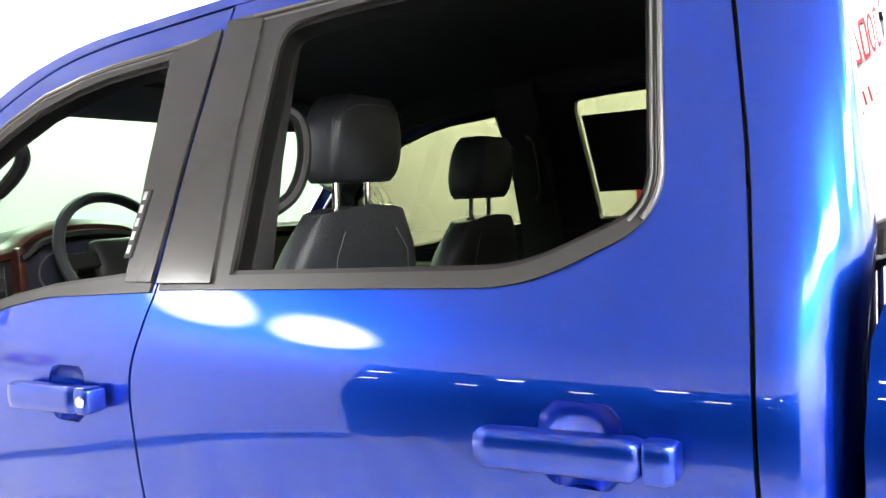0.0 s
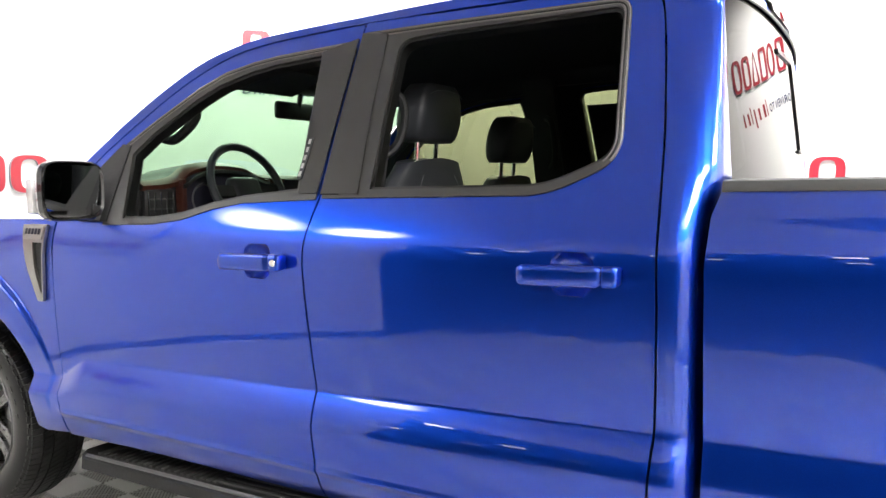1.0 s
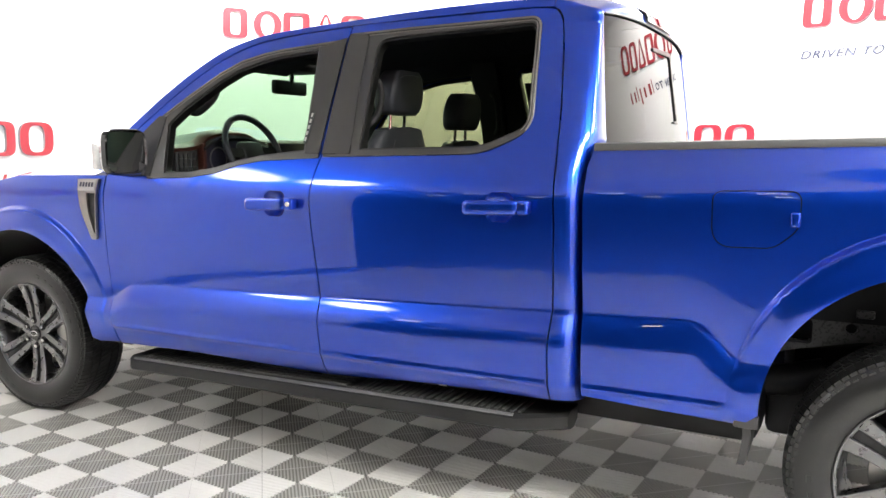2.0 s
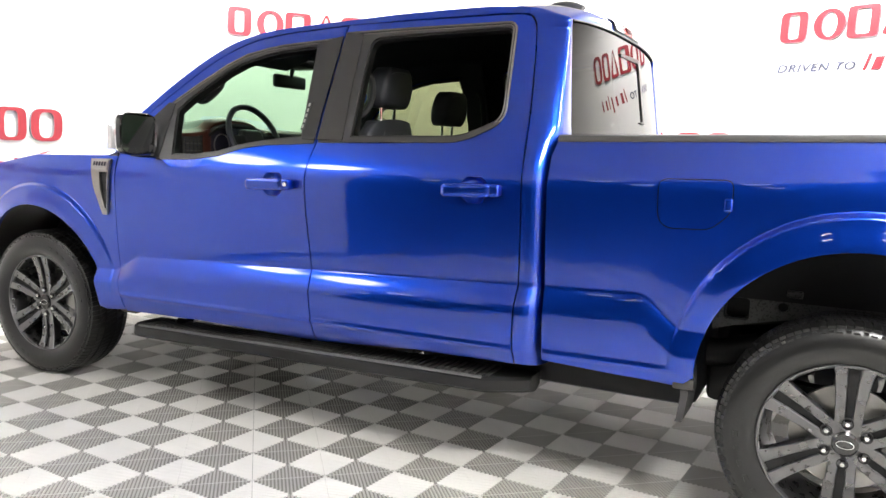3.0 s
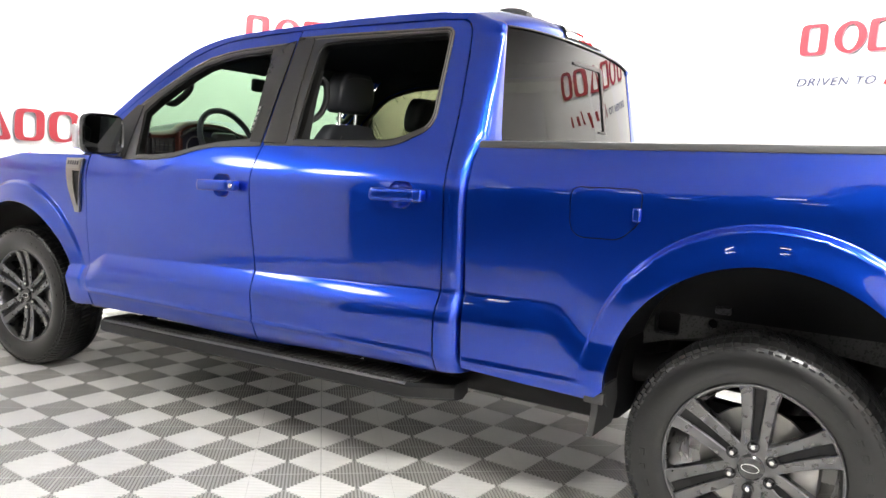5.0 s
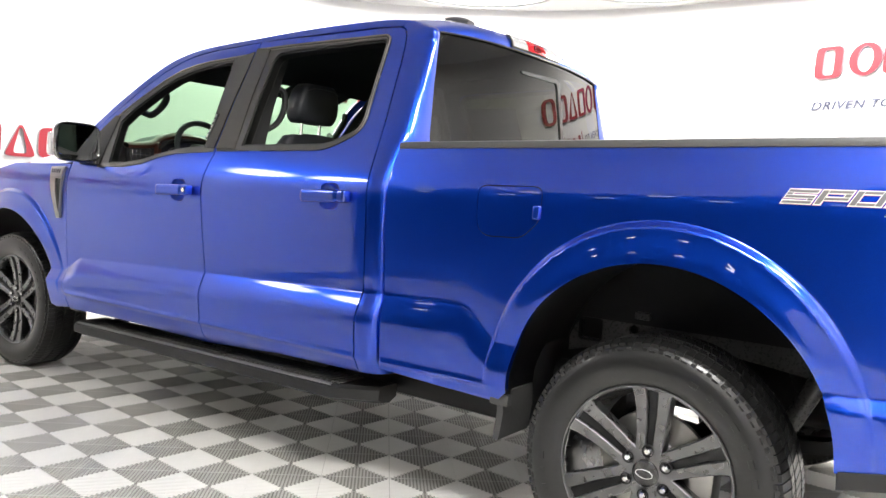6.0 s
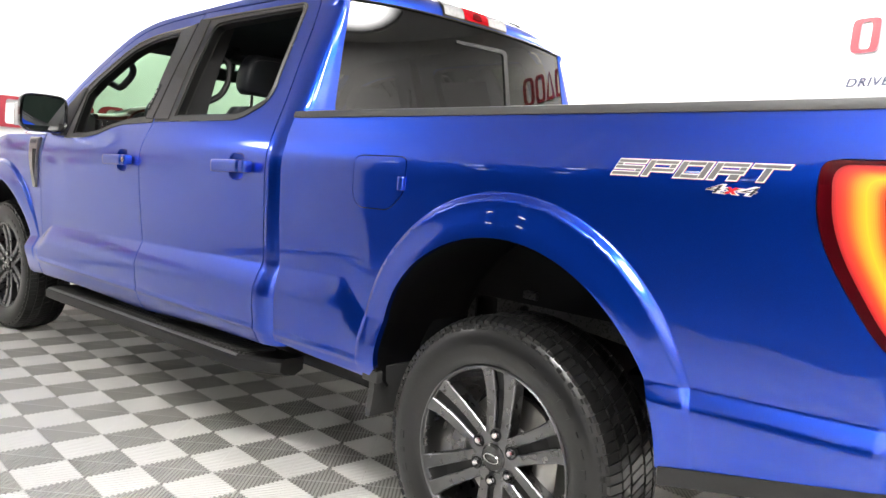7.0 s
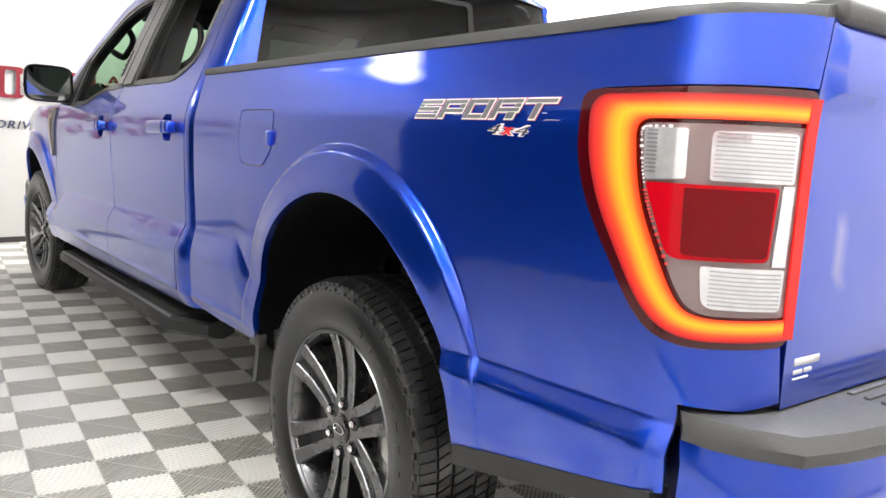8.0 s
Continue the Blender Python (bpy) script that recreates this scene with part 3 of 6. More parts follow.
def door_handle(door, sign, c, d, lock):
    """A pull bar and its fixed end, of one rounded section."""
    s0 = float(half_width(c, 1.15))

    def bar(x0, x1, soft0, soft1):
        bm = bmesh.new()
        rings = []
        for t in np.linspace(0, 1, 19):
            x = x0 + (x1 - x0) * t
            e = min(1.0, (1e-6 + (x - x0) / soft0) ** 0.4, (1e-6 + (x1 - x) / soft1) ** 0.4)
            e = 0.72 + 0.28 * max(0.0, e)
            h = 0.0245 * e
            z = 1.152 + d + 0.030 * (x - c)
            y = s0 + 0.014 + 0.028 * e
            rings.append([(x, sign * (y + dy), z + dz) for dy, dz in ((-0.026, h * 0.92), (-0.006, h), (0.0, h * 0.93), (0.0026, h * 0.78), (0.0040, h * 0.35), (0.0042, 0.0), (0.0036, -h * 0.35), (0.0022, -h * 0.78), (0.0, -h * 0.93), (-0.006, -h), (-0.026, -h * 0.92))])
        loft(bm, rings)
        return bm
    h = part("door_handle", bar(c - 0.123, c + 0.083, 0.012, 0.003), BLUE, door, "blue pull handle", angle=50)
    part("end_cap", bar(c + 0.0845, c + 0.122, 0.003, 0.012), BLUE, h, angle=50)
    if lock:
        bm = bmesh.new()
        revolve(bm, [(0.0, sign * 0.003), (0.009, sign * 0.003), (0.011, 0.0)], 16, "y", (c + 0.104, sign * (s0 + 0.0455), 1.1552 + d))
        part("key_lock", bm, CHROME, h, "round chrome key lock")


def grown(poly, k=1.028):
    c = np.array(poly).mean(0)
    return [tuple(c + (np.array(p) - c) * k) for p in poly]


def shift(path, dx=0.0, dz=0.0):
    return [(x + dx, z + dz) for x, z in path]


def inset(poly, d):
    """A closed outline moved inwards by d."""
    p = np.array(poly, float)
    area = 0.5 * np.sum(p[:, 0] * np.roll(p[:, 1], -1) - np.roll(p[:, 0], -1) * p[:, 1])
    e0, e1 = p - np.roll(p, 1, 0), np.roll(p, -1, 0) - p
    e0, e1 = (e / (np.linalg.norm(e, axis=1)[:, None] + 1e-9) for e in (e0, e1))
    n0, n1 = (np.stack([-e[:, 1], e[:, 0]], 1) * math.copysign(1, area) for e in (e0, e1))
    m = n0 + n1
    m = m / np.maximum((m * m).sum(1), 0.8)[:, None] * 2
    return [tuple(q) for q in p + m * d]


def window_beads(door, trim, window, pl, sign):
    """Two pale beads with a black groove between them over the top of a window, and the rubber round its opening."""
    for d, r, mat, label in ((0.0040, 0.0034, BEAD, "thin grey bead over the window"), (0.0100, 0.0030, SEAL, "black groove strip"), (0.0150, 0.0026, BEAD, "thin grey bead over the window")):
        line = inset(dense(trim, 0.03), d)
        keep = [q[1] > 1.42 and q[0] > 0.93 for q in line]
        k = next(i for i in range(len(line)) if keep[i] and not keep[i - 1])
        run = [q for q, ok in zip(line[k:] + line[:k], keep[k:] + keep[:k]) if ok and not (q[0] > 1.80 and q[0] < 1.92)]
        ends = [i for i in range(1, len(run)) if abs(run[i][0] - run[i - 1][0]) + abs(run[i][1] - run[i - 1][1]) > 0.09]
        run = run[:ends[0]] if ends and ends[0] > len(run) / 2 else run[ends[-1]:] if ends else run
        q = np.array(run)
        bm = bmesh.new()
        tube(bm, pl(q[:, 0], q[:, 1]) + np.array([0, sign * 0.0045, 0.0]), r, 6)
        part("trim_bead", bm, mat, door, label)
    sheet("window_seal", inset(window, -0.005), [inset(window, 0.009)], pl, (0, sign, 0), SEAL, door, "black rubber window seal", step=0.05, hem=0.03, lift=-0.004)


FUEL = rounded([(3.350, 1.236, 0.035), (3.352, 1.098, 0.035), (3.385, 1.065, 0.03), (3.530, 1.068, 0.03), (3.596, 1.128, 0.03), (3.598, 1.240, 0.035)])


def body_side(sign):
    out = (0, sign, 0)
    pl = side_place(sign)
    far = sign > 0
    st = 0.05 if far else 0.024
    flare_f = [arch_line(0, 0, 180, 1, n=120, f=f) for f in (1.004, 0.997, 0.988, 0.978, 0.955, 0.92, 0.88)]
    flare_r = [arch_line(1, 0, 180, 1, n=120, f=f) for f in (1.004, 0.997, 0.988, 0.978, 0.955, 0.92, 0.88)]
    # front fender
    o = [(0.645, 1.235), *FRONT_GAP[1:-1], (0.705, 0.455), (0.56, 0.44)] + arch_line(0, -6, 186) + [(-0.56, 0.50), (-0.66, 0.62), (-0.66, 0.86), (-0.50, 0.90), (-0.36, 1.165), (0.0, 1.225)]
    sheet("fender", shift(o, -0.003), [], pl, out, BLUE, truck, lines=CREASE + BELT + SIDE + flare_f, step=st)
    # front door
    o = [(0.652, 1.232)] + FRONT_GAP[1:] + [(1.2, 0.462)] + [(x - 0.003, z) for x, z in B_GAP[::-1]] + [(x, z - 0.004) for x, z in ROOF_GAP[::-1]]
    door = sheet("front_door", o, [grown(FRONT_WINDOW), POCKETS[0]], pl, out, BLUE, truck, lines=CREASE + BELT + SIDE + LOWER, step=st)
    sheet("window_trim", FRONT_TRIM, [FRONT_WINDOW], pl, out, TRIM, door, step=0.04, hem=0.05, lift=0.004)
    window_beads(door, FRONT_TRIM, FRONT_WINDOW, pl, sign)
    # rear door
    o = [(x + 0.003, z) for x, z in B_GAP] + [(2.4, 0.492)] + [(x - 0.003, z - 0.002) for x, z in REAR_GAP[::-1]]
    rear = sheet("rear_door", o, [grown(REAR_WINDOW), POCKETS[1]], pl, out, BLUE, truck, lines=CREASE + BELT + SIDE + LOWER, step=st)
    sheet("window_trim", REAR_TRIM, [REAR_WINDOW], pl, out, TRIM, rear, step=0.04, hem=0.05, lift=0.004)
    window_beads(rear, REAR_TRIM, REAR_WINDOW, pl, sign)
    for d_ob, k, (c, d) in ((door, 0, HANDLES[0]), (rear, 1, HANDLES[1])):
        sheet("handle_cup", POCKETS[k], [], bowl(sign, c, d), out, BLUE, d_ob, step=0.012 if not far else 0.03, hem=0)
        door_handle(d_ob, sign, c, d, k == 0)
    # dark films on the pillar between the windows
    sheet("pillar_film", [(1.724, 1.775), (1.752, 1.60), (1.785, 1.338), (1.853, 1.338), (1.856, 1.60), (1.855, 1.806)], [], pl, out, PILLAR, door, step=0.04, hem=0.006, lift=0.0095)
    sheet("pillar_film", [(1.866, 1.822), (1.868, 1.60), (1.869, 1.336), (2.0, 1.338), (1.975, 1.60), (1.962, 1.81)], [], pl, out, PILLAR, rear, step=0.04, hem=0.006, lift=0.0095)
    # rail over the doors and windscreen pillar
    o = [(x, z) for x, z in ROOF_EDGE if x < 2.72] + [(2.737, 1.892), (2.737, 1.866), (2.70, 1.869), (2.60, 1.873), (2.2, 1.870)] + [(x, z + 0.002) for x, z in ROOF_GAP[::-1]] + [(0.648, 1.335), (0.56, 1.295)]
    sheet("roof_rail", o, [], pl, out, BLUE, truck, step=st, hem=0.03)
    # bed side
    o = [(2.975, 1.357), (2.955, 1.30), (2.948, 1.20), (2.952, 0.95), (2.958, 0.535), (3.46, 0.512), (3.508, 0.555)] + arch_line(1, 180, 0, n=90) + [(4.492, 0.55), (5.005, 0.655), (5.005, 0.80), (5.10, 0.80), (5.172, 0.812), (5.160, 0.905)] + rounded([(5.160, 0.905), (4.985, 0.890, 0.05), (4.915, 0.93, 0.06), (4.777, 1.13, 0.12), (4.770, 1.288, 0.05), (5.172, 1.295)])[1:] + [(5.172, 1.400), (4.68, 1.388), (4.0, 1.375)]
    bed = sheet("bed_side", o, [FUEL] if not far else [], pl, out, BLUE, truck, lines=CREASE + BELT + SIDE + flare_r + LOWER, step=st)
    if not far:
        sheet("fuel_door", inset(FUEL, 0.0035), [], pl, out, BLUE, bed, "blue flush fuel filler door", step=st, hem=0.02, lift=0.001)
        bm = bmesh.new()
        q = np.array(dense(inset(FUEL, 0.0018), 0.03))
        tube(bm, np.vstack([pl(q[:, 0], q[:, 1]), pl(q[:1, 0], q[:1, 1])]) + np.array([0, 0.006, 0]), 0.0030, 6, False)
        part("gap_seal", bm, SEAL, bed, "black gap round the fuel door")
        bm = bmesh.new()
        y = -float(half_width(3.583, 1.155))
        box(bm, 3.571, 3.597, y - 0.013, y + 0.01, 1.134, 1.178, 0.006, 3)
        part("finger_notch", bm, BLUE, bed)
    return door, rear, bed


door_l, rear_l, bed_l = body_side(-1)
door_r, rear_r, bed_r = body_side(1)

# roof, windscreen and cab back
edge_x = np.array([p[0] for p in ROOF_EDGE])
edge_z = np.array([p[1] for p in ROOF_EDGE])


def roof_place(u, v):
    z = float(np.interp(u, edge_x, edge_z))
    s = float(half_width(u, z)) - 0.002
    front = float(step01((u - 1.15) / 0.35))
    rear = float(step01((u - 2.68) / 0.19))
    return (u - 0.09 * (1 - front) * (1 - v * v), s * v, z + (0.012 + 0.055 * front + 0.012 * rear) * (1 - abs(v) ** (2.6 + rear)))


grid("roof", np.linspace(1.20, 2.87, 45), np.linspace(-1, 1, 31), roof_place, BLUE, truck)


def header_place(u, v):
    a = Vector(roof_place(2.87, v))
    y = 0.695 * v
    z = 1.834 + 0.022 * (1 - abs(v) ** 3)
    b = Vector((3.005 - 0.06 * (z - 1.39) / 0.46 - 0.05 * (abs(y) / 0.78) ** 2.5 + 0.006, y, z))
    return a.lerp(b, u) + Vector((0.020, 0, 0.010)) * math.sin(math.pi * u) * (1 - 0.6 * abs(v) ** 4)


grid("roof_header", np.linspace(0, 1, 9), np.linspace(-1, 1, 31), header_place, BLUE, truck)


def screen_place(u, v):
    z = float(np.interp(u, edge_x, edge_z))
    s = float(half_width(u, z)) - 0.015
    return (u - (0.09 + 0.12 * (1.2 - u)) * (1 - v * v), s * v, z - 0.004 + 0.012 * (1 - v * v))


grid("windscreen", np.linspace(0.57, 1.195, 16), np.linspace(-0.985, 0.985, 17), screen_place, PANE_CLEAR, truck, "pale green windscreen glass")


def glass_edge(z):
    """Where the rear glass ends beside the cab corner: x, y."""
    y = float(np.interp(z, [1.33, 1.42, 1.62, 1.80, 1.84], [0.785, 0.778, 0.742, 0.704, 0.692]))
    return 3.005 - 0.06 * max(0, (z - 1.39) / 0.46) - 0.05 * (y / 0.78) ** 2.5 + 0.003, y - 0.006


def corner(sign):
    low = [(2.848, 0.0), (2.868, 0.0010), (2.887, 0.0050), (2.904, 0.0120), (2.918, 0.0215), (2.929, 0.0335), (2.938, 0.050), (2.944, 0.075), (2.947, 0.14), (2.945, 0.22)]

    def post(u, v):
        x0 = float(np.interp(u, [0.5, 0.7, 0.9, 1.1, 1.3, 1.5, 1.68, 1.79, 1.81], [2.845, 2.848, 2.853, 2.853, 2.845, 2.831, 2.808, 2.788, 2.782]))
        s = float(half_width(2.80, u))
        k = v * 9
        xl = x0 + (float(np.interp(k, range(10), [p[0] for p in low])) - 2.848) * (2.948 - x0) / 0.100
        yl = s - float(np.interp(k, range(10), [p[1] for p in low]))
        xe, ye = glass_edge(u)
        off = float(np.interp(k, range(10), [p[1] for p in low]))
        xu = x0 + (float(np.interp(k, range(10), [p[0] for p in low])) - 2.848) * (xe - x0) / 0.097
        yu = s - off * (s - ye) / 0.22
        t = float(step01((u - 1.24) / 0.18))
        return Vector((xl + (xu - xl) * t, sign * (yl + (yu - yl) * t), u))

    def f(u, v):
        # u: height up to 1.80, past that the rounded top that runs into the roof
        if u <= 1.80:
            return tuple(post(u, v))
        w = (u - 1.80) / 0.1
        if v < 0.5:
            top = Vector(roof_place(2.738 + 0.132 * v / 0.5, sign))
        else:
            top = Vector(header_place((v - 0.5) / 0.5, sign))
        p = post(1.80, v).lerp(top, w)
        bulge = 0.016 * math.sin(math.pi * w) * math.sin(math.pi * v)
        if v < 0.5:
            # the front edge keeps to the rounded corner of the door
            z = 1.80 + 0.092 * w
            q0 = post(1.80, 0).lerp(Vector(roof_place(2.738, sign)), w)
            edge = Vector((float(np.interp(z, [1.80, 1.825, 1.845, 1.856, 1.864, 1.892], [2.786, 2.778, 2.766, 2.755, 2.7385, 2.7385])), sign * float(half_width(2.75, z)), z))
            p = p + (edge - q0) * (1 - v / 0.5) ** 2
        return (p.x + bulge, p.y + sign * bulge * 0.6, p.z + bulge * 0.6)
    return f


for sign in (-1, 1):
    grid("cab_corner", list(np.linspace(0.50, 1.80, 92)) + list(np.linspace(1.806, 1.90, 17)), np.linspace(0, 1, 33), corner(sign), BLUE, truck)
bm = bmesh.new()
box(bm, 2.89, 2.94, -0.74, 0.74, 0.55, 1.335, 0.01)
part("cab_back", bm, BLUE, truck)


def back_place(u, v):
    return np.stack([3.005 - 0.06 * np.clip((v - 1.39) / 0.46, 0, 2) - 0.05 * (np.abs(u) / 0.78) ** 2.5, u, v], 1)


REARGLASS_OUT = rounded([(-0.785, 1.345), (0.785, 1.345), (0.778, 1.42, 0.05), (0.742, 1.62, 0.2), (0.694, 1.838, 0.03), (0.45, 1.868, 0.2), (0, 1.876, 0.2), (-0.45, 1.868, 0.2), (-0.694, 1.838, 0.03), (-0.742, 1.62, 0.2), (-0.778, 1.42, 0.05)])
rearwin = sheet("rear_window", REARGLASS_OUT, [], back_place, (1, 0, 0), PANE_DARK, truck, "dark privacy glass rear window", step=0.05, hem=0.02)
LATCH_EDGE = [(-0.13, 1.770), (0.19, 1.780), (0.215, 1.775), (0.224, 1.762), (0.246, 1.465), (0.15, 1.468), (0.15, 1.473), (0.212, 1.478), (0.198, 1.748), (0.188, 1.760), (-0.13, 1.758)]
sheet("slider_frame", LATCH_EDGE, [], back_place, (1, 0, 0), SEAL, rearwin, "black edge of the sliding pane", step=0.05, hem=0.008, lift=0.006)
bm = bmesh.new()
tube(bm, [Vector(header_place(1.0, v)) + Vector((0.002, 0, -0.002)) for v in np.linspace(-1, 1, 41)], 0.0045, 6)
part("glass_seal", bm, SEAL, rearwin, "black seal over the glass")


def sides(fn):
    for sign in (-1, 1):
        fn(sign)


# ---- cab lining, panes on the far side ----
LINING = [(0.72, 0.50), (2.80, 0.52), (2.83, 1.30), (2.78, 1.80), (2.72, 1.878), (2.2, 1.885), (1.5, 1.85), (1.30, 1.81), (0.75, 1.40), (0.70, 1.20)]
for sign in (-1, 1):
    sheet("cab_lining", LINING, [FRONT_WINDOW, REAR_WINDOW], side_place(sign, -0.045), (0, -sign, 0), CLOTH, truck, "black cab lining", step=0.07, hem=0.0)
for sign in (-1, 1):
    grid("door_jamb", np.linspace(0.52, 1.80, 40), np.linspace(-0.045, 0.022, 3), lambda u, v: (float(np.interp(u, [0.5, 0.9, 1.1, 1.3, 1.5, 1.68, 1.79, 1.81], [2.845, 2.853, 2.853, 2.845, 2.831, 2.808, 2.788, 2.782])) + v, sign * (float(half_width(2.80, u)) - 0.026), u), SEAL, truck, "black door jamb seal")
sheet("window_pane", FRONT_WINDOW, [], side_place(1, -0.012), (0, 1, 0), PANE_TINT, door_r, "olive tinted side glass", step=0.1, hem=0)
sheet("window_pane", REAR_WINDOW, [], side_place(1, -0.012), (0, 1, 0), PANE_TINT, rear_r, "dark privacy side glass", step=0.1, hem=0)
sheet("window_sticker", [(2.050, 1.452), (2.400, 1.452), (2.385, 1.722), (2.035, 1.722)], [], side_place(1, -0.016), (0, -1, 0), DECAL_DARK, rear_r, "dark rectangular paper sticker inside the glass", step=0.1, hem=0.001)
grid("headliner", np.linspace(1.22, 2.86, 24), np.linspace(-1.0, 1.0, 21), lambda u, v: tuple(Vector(roof_place(u, v)) - Vector((0, 0, 0.03))), CLOTH, truck, "black headliner")
bm = bmesh.new()
box(bm, 0.45, 2.90, -0.86, 0.86, 0.50, 0.58, 0.02)
part("cab_floor", bm, BLACK, truck)
bm = bmesh.new()
box(bm, 2.84, 2.89, -0.84, 0.84, 0.56, 1.36, 0.02)
part("cab_rear_lining", bm, CLOTH, truck)
for sign in (-1, 1):
    for y_a, x0, x1 in ((0.0, 0.74, 1.80), (0.0, 1.95, 2.74)):
        bm = bmesh.new()
        box(bm, x0, x1, min(sign * 0.80, sign * 0.885), max(sign * 0.80, sign * 0.885), 0.62, 1.285 if x0 > 1 else 1.20, 0.03)
        part("door_trim_panel", bm, BLACK, truck)

# ---- seats ----
def seat(x, y, low=0.0):
    """A front seat: squab, backrest with bolsters, headrest on two chrome posts."""
    bm = bmesh.new()
    box(bm, x - 0.52, x + 0.02, y - 0.26, y + 0.26, 0.86, 1.02, 0.05, 3)
    sq = part("seat", bm, LEATHER, truck, "black leather front seat")
    bm = bmesh.new()
    rings = []
    for t in np.linspace(0, 1, 15):
        z = 0.92 + (0.515 - low) * t
        w = 0.275 - 0.03 * t - 0.075 * max(0, (t - 0.72) / 0.28) ** 1.6
        dx = x + 0.02 + 0.10 * t
        th = 0.085 - 0.035 * t ** 2
        ring_ = []
        for k in range(20):
            a = 2 * math.pi * k / 20
            ca, sa = math.cos(a), math.sin(a)
            yy = w * math.copysign(abs(sa) ** 0.55, sa)
            xx = th * math.copysign(abs(ca) ** 0.7, ca)
            if ca < 0:
                xx += 0.03 * (1 - abs(yy) / w)
            ring_.append((dx + xx, y + yy, z + 0.02 * (1 - (yy / w) ** 2) * (t > 0.99)))
        rings.append(ring_)
    loft(bm, rings)
    back = part("backrest", bm, LEATHER, sq, "black leather backrest", angle=60)
    for s in (-1, 1):
        bm = bmesh.new()
        tube(bm, [(x + 0.115 + 0.02, y + s * 0.145, 0.98), (x + 0.16, y + s * 0.155, 1.2), (x + 0.17, y + s * 0.14, 1.34 - low), (x + 0.165, y + s * 0.10, 1.398 - low)], 0.0012, 5)
        part("stitching", bm, STITCH, sq, "pale grey seam stitching")
    bm = bmesh.new()
    rings = []
    for t in np.linspace(0, 1, 13):
        z = 1.508 - low + 0.192 * t
        e = math.sin(math.pi * (0.04 + 0.92 * t)) ** 0.14
        w, th = (0.152 - 0.026 * t) * e, 0.062 * e
        ring_ = []
        for k in range(20):
            a = 2 * math.pi * k / 20
            ca, sa = math.cos(a), math.sin(a)
            ring_.append((x + 0.115 + 0.025 * t + th * math.copysign(abs(ca) ** 0.5, ca), y + w * math.copysign(abs(sa) ** 0.33, sa), z))
        rings.append(ring_)
    loft(bm, rings)
    head = part("headrest", bm, LEATHER, sq, "black leather headrest", angle=60)
    for s in (-1, 1):
        bm = bmesh.new()
        tube(bm, [(x + 0.11, y + s * 0.062, 1.40 - low), (x + 0.115, y + s * 0.062, 1.53 - low)], 0.0085, 10)
        tube(bm, [(x + 0.11, y + s * 0.062, 1.425 - low), (x + 0.11, y + s * 0.062, 1.448 - low)], 0.015, 10)
        part("headrest_post", bm, CHROME, sq, "chrome headrest post")
    bm = bmesh.new()
    tube(bm, [(x + q, y + p, r - low) for q, p, r in ((0.195, -0.105, 1.662), (0.199, -0.07, 1.676), (0.2, 0, 1.680), (0.199, 0.07, 1.676), (0.195, 0.105, 1.662))], 0.0013, 5)
    part("headrest_stitching", bm, STITCH, sq)


seat(1.76, -0.38)
seat(1.70, 0.38, 0.055)
bm = bmesh.new()
box(bm, 2.28, 2.80, -0.74, 0.74, 0.84, 0.99, 0.05, 3)
part("rear_bench", bm, LEATHER, truck, "black leather rear bench")
bm = bmesh.new()
box(bm, 2.70, 2.84, -0.74, 0.74, 0.95, 1.33, 0.05, 3, None)
part("rear_backrest", bm, LEATHER, truck, "black leather rear backrest")

# ---- dashboard, wheel, mirrors inside ----
bm = bmesh.new()
rings = []
for y in np.linspace(-0.80, 0.80, 17):
    hump = 0.035 * math.exp(-((y + 0.38) / 0.22) ** 2)
    rings.append([(0.42, y, 1.12), (0.44, y, 1.30), (0.62, y, 1.365 + hump), (0.80, y, 1.375 + hump), (0.875, y, 1.34 + hump), (0.88, y, 1.20), (0.80, y, 0.92), (0.6, y, 0.9)])
loft(bm, rings)
dash = part("dashboard", bm, BLACK, truck, "black moulded dashboard", angle=50)
arch = [(-0.79, 1.375), (-0.70, 1.380), (-0.62, 1.395), (-0.56, 1.432), (-0.46, 1.452), (-0.36, 1.452), (-0.27, 1.440), (-0.20, 1.412), (-0.10, 1.402), (0.10, 1.400), (0.40, 1.398), (0.79, 1.392)]
arch = smooth_path(arch, 4)
bm = bmesh.new()
loft(bm, [[(0.50, y, z - 0.075), (0.62, y, z - 0.022), (0.80, y, z - 0.002), (0.885, y, z - 0.010), (0.893, y, z - 0.020), (0.885, y, z - 0.030), (0.50, y, z - 0.110)] for y, z in arch])
part("dash_top", bm, BLACK, dash, "black dash top rising over the instruments", angle=40)
bm = bmesh.new()
loft(bm, [[(0.83, y, z + 0.001), (0.88, y, z - 0.005), (0.898, y, z - 0.016), (0.892, y, z - 0.034), (0.87, y, z - 0.034)] for y, z in arch])
part("dash_band", bm, WOOD, dash, "red-brown band along the dash edge", angle=40)
bm = bmesh.new()
hood_line = [(y, z) for y, z in arch if -0.62 <= y <= -0.14]
loft(bm, [[(0.86, y, z - 0.028), (0.925, y, z - 0.032), (0.93, y, z - 0.045), (0.86, y, z - 0.06)] for y, z in hood_line])
part("instrument_hood", bm, BLACK, dash, "black instrument hood", angle=40)
for y0, y1 in ((-0.625, -0.600), (-0.165, -0.140)):
    bm = bmesh.new()
    box(bm, 0.87, 0.915, y0, y1, 1.16, 1.385, 0.008)
    part("hood_side", bm, WOOD, dash, "brown side of the instrument hood")
bm = bmesh.new()
box(bm, 0.872, 0.890, -0.60, -0.165, 1.18, 1.40, 0.006)
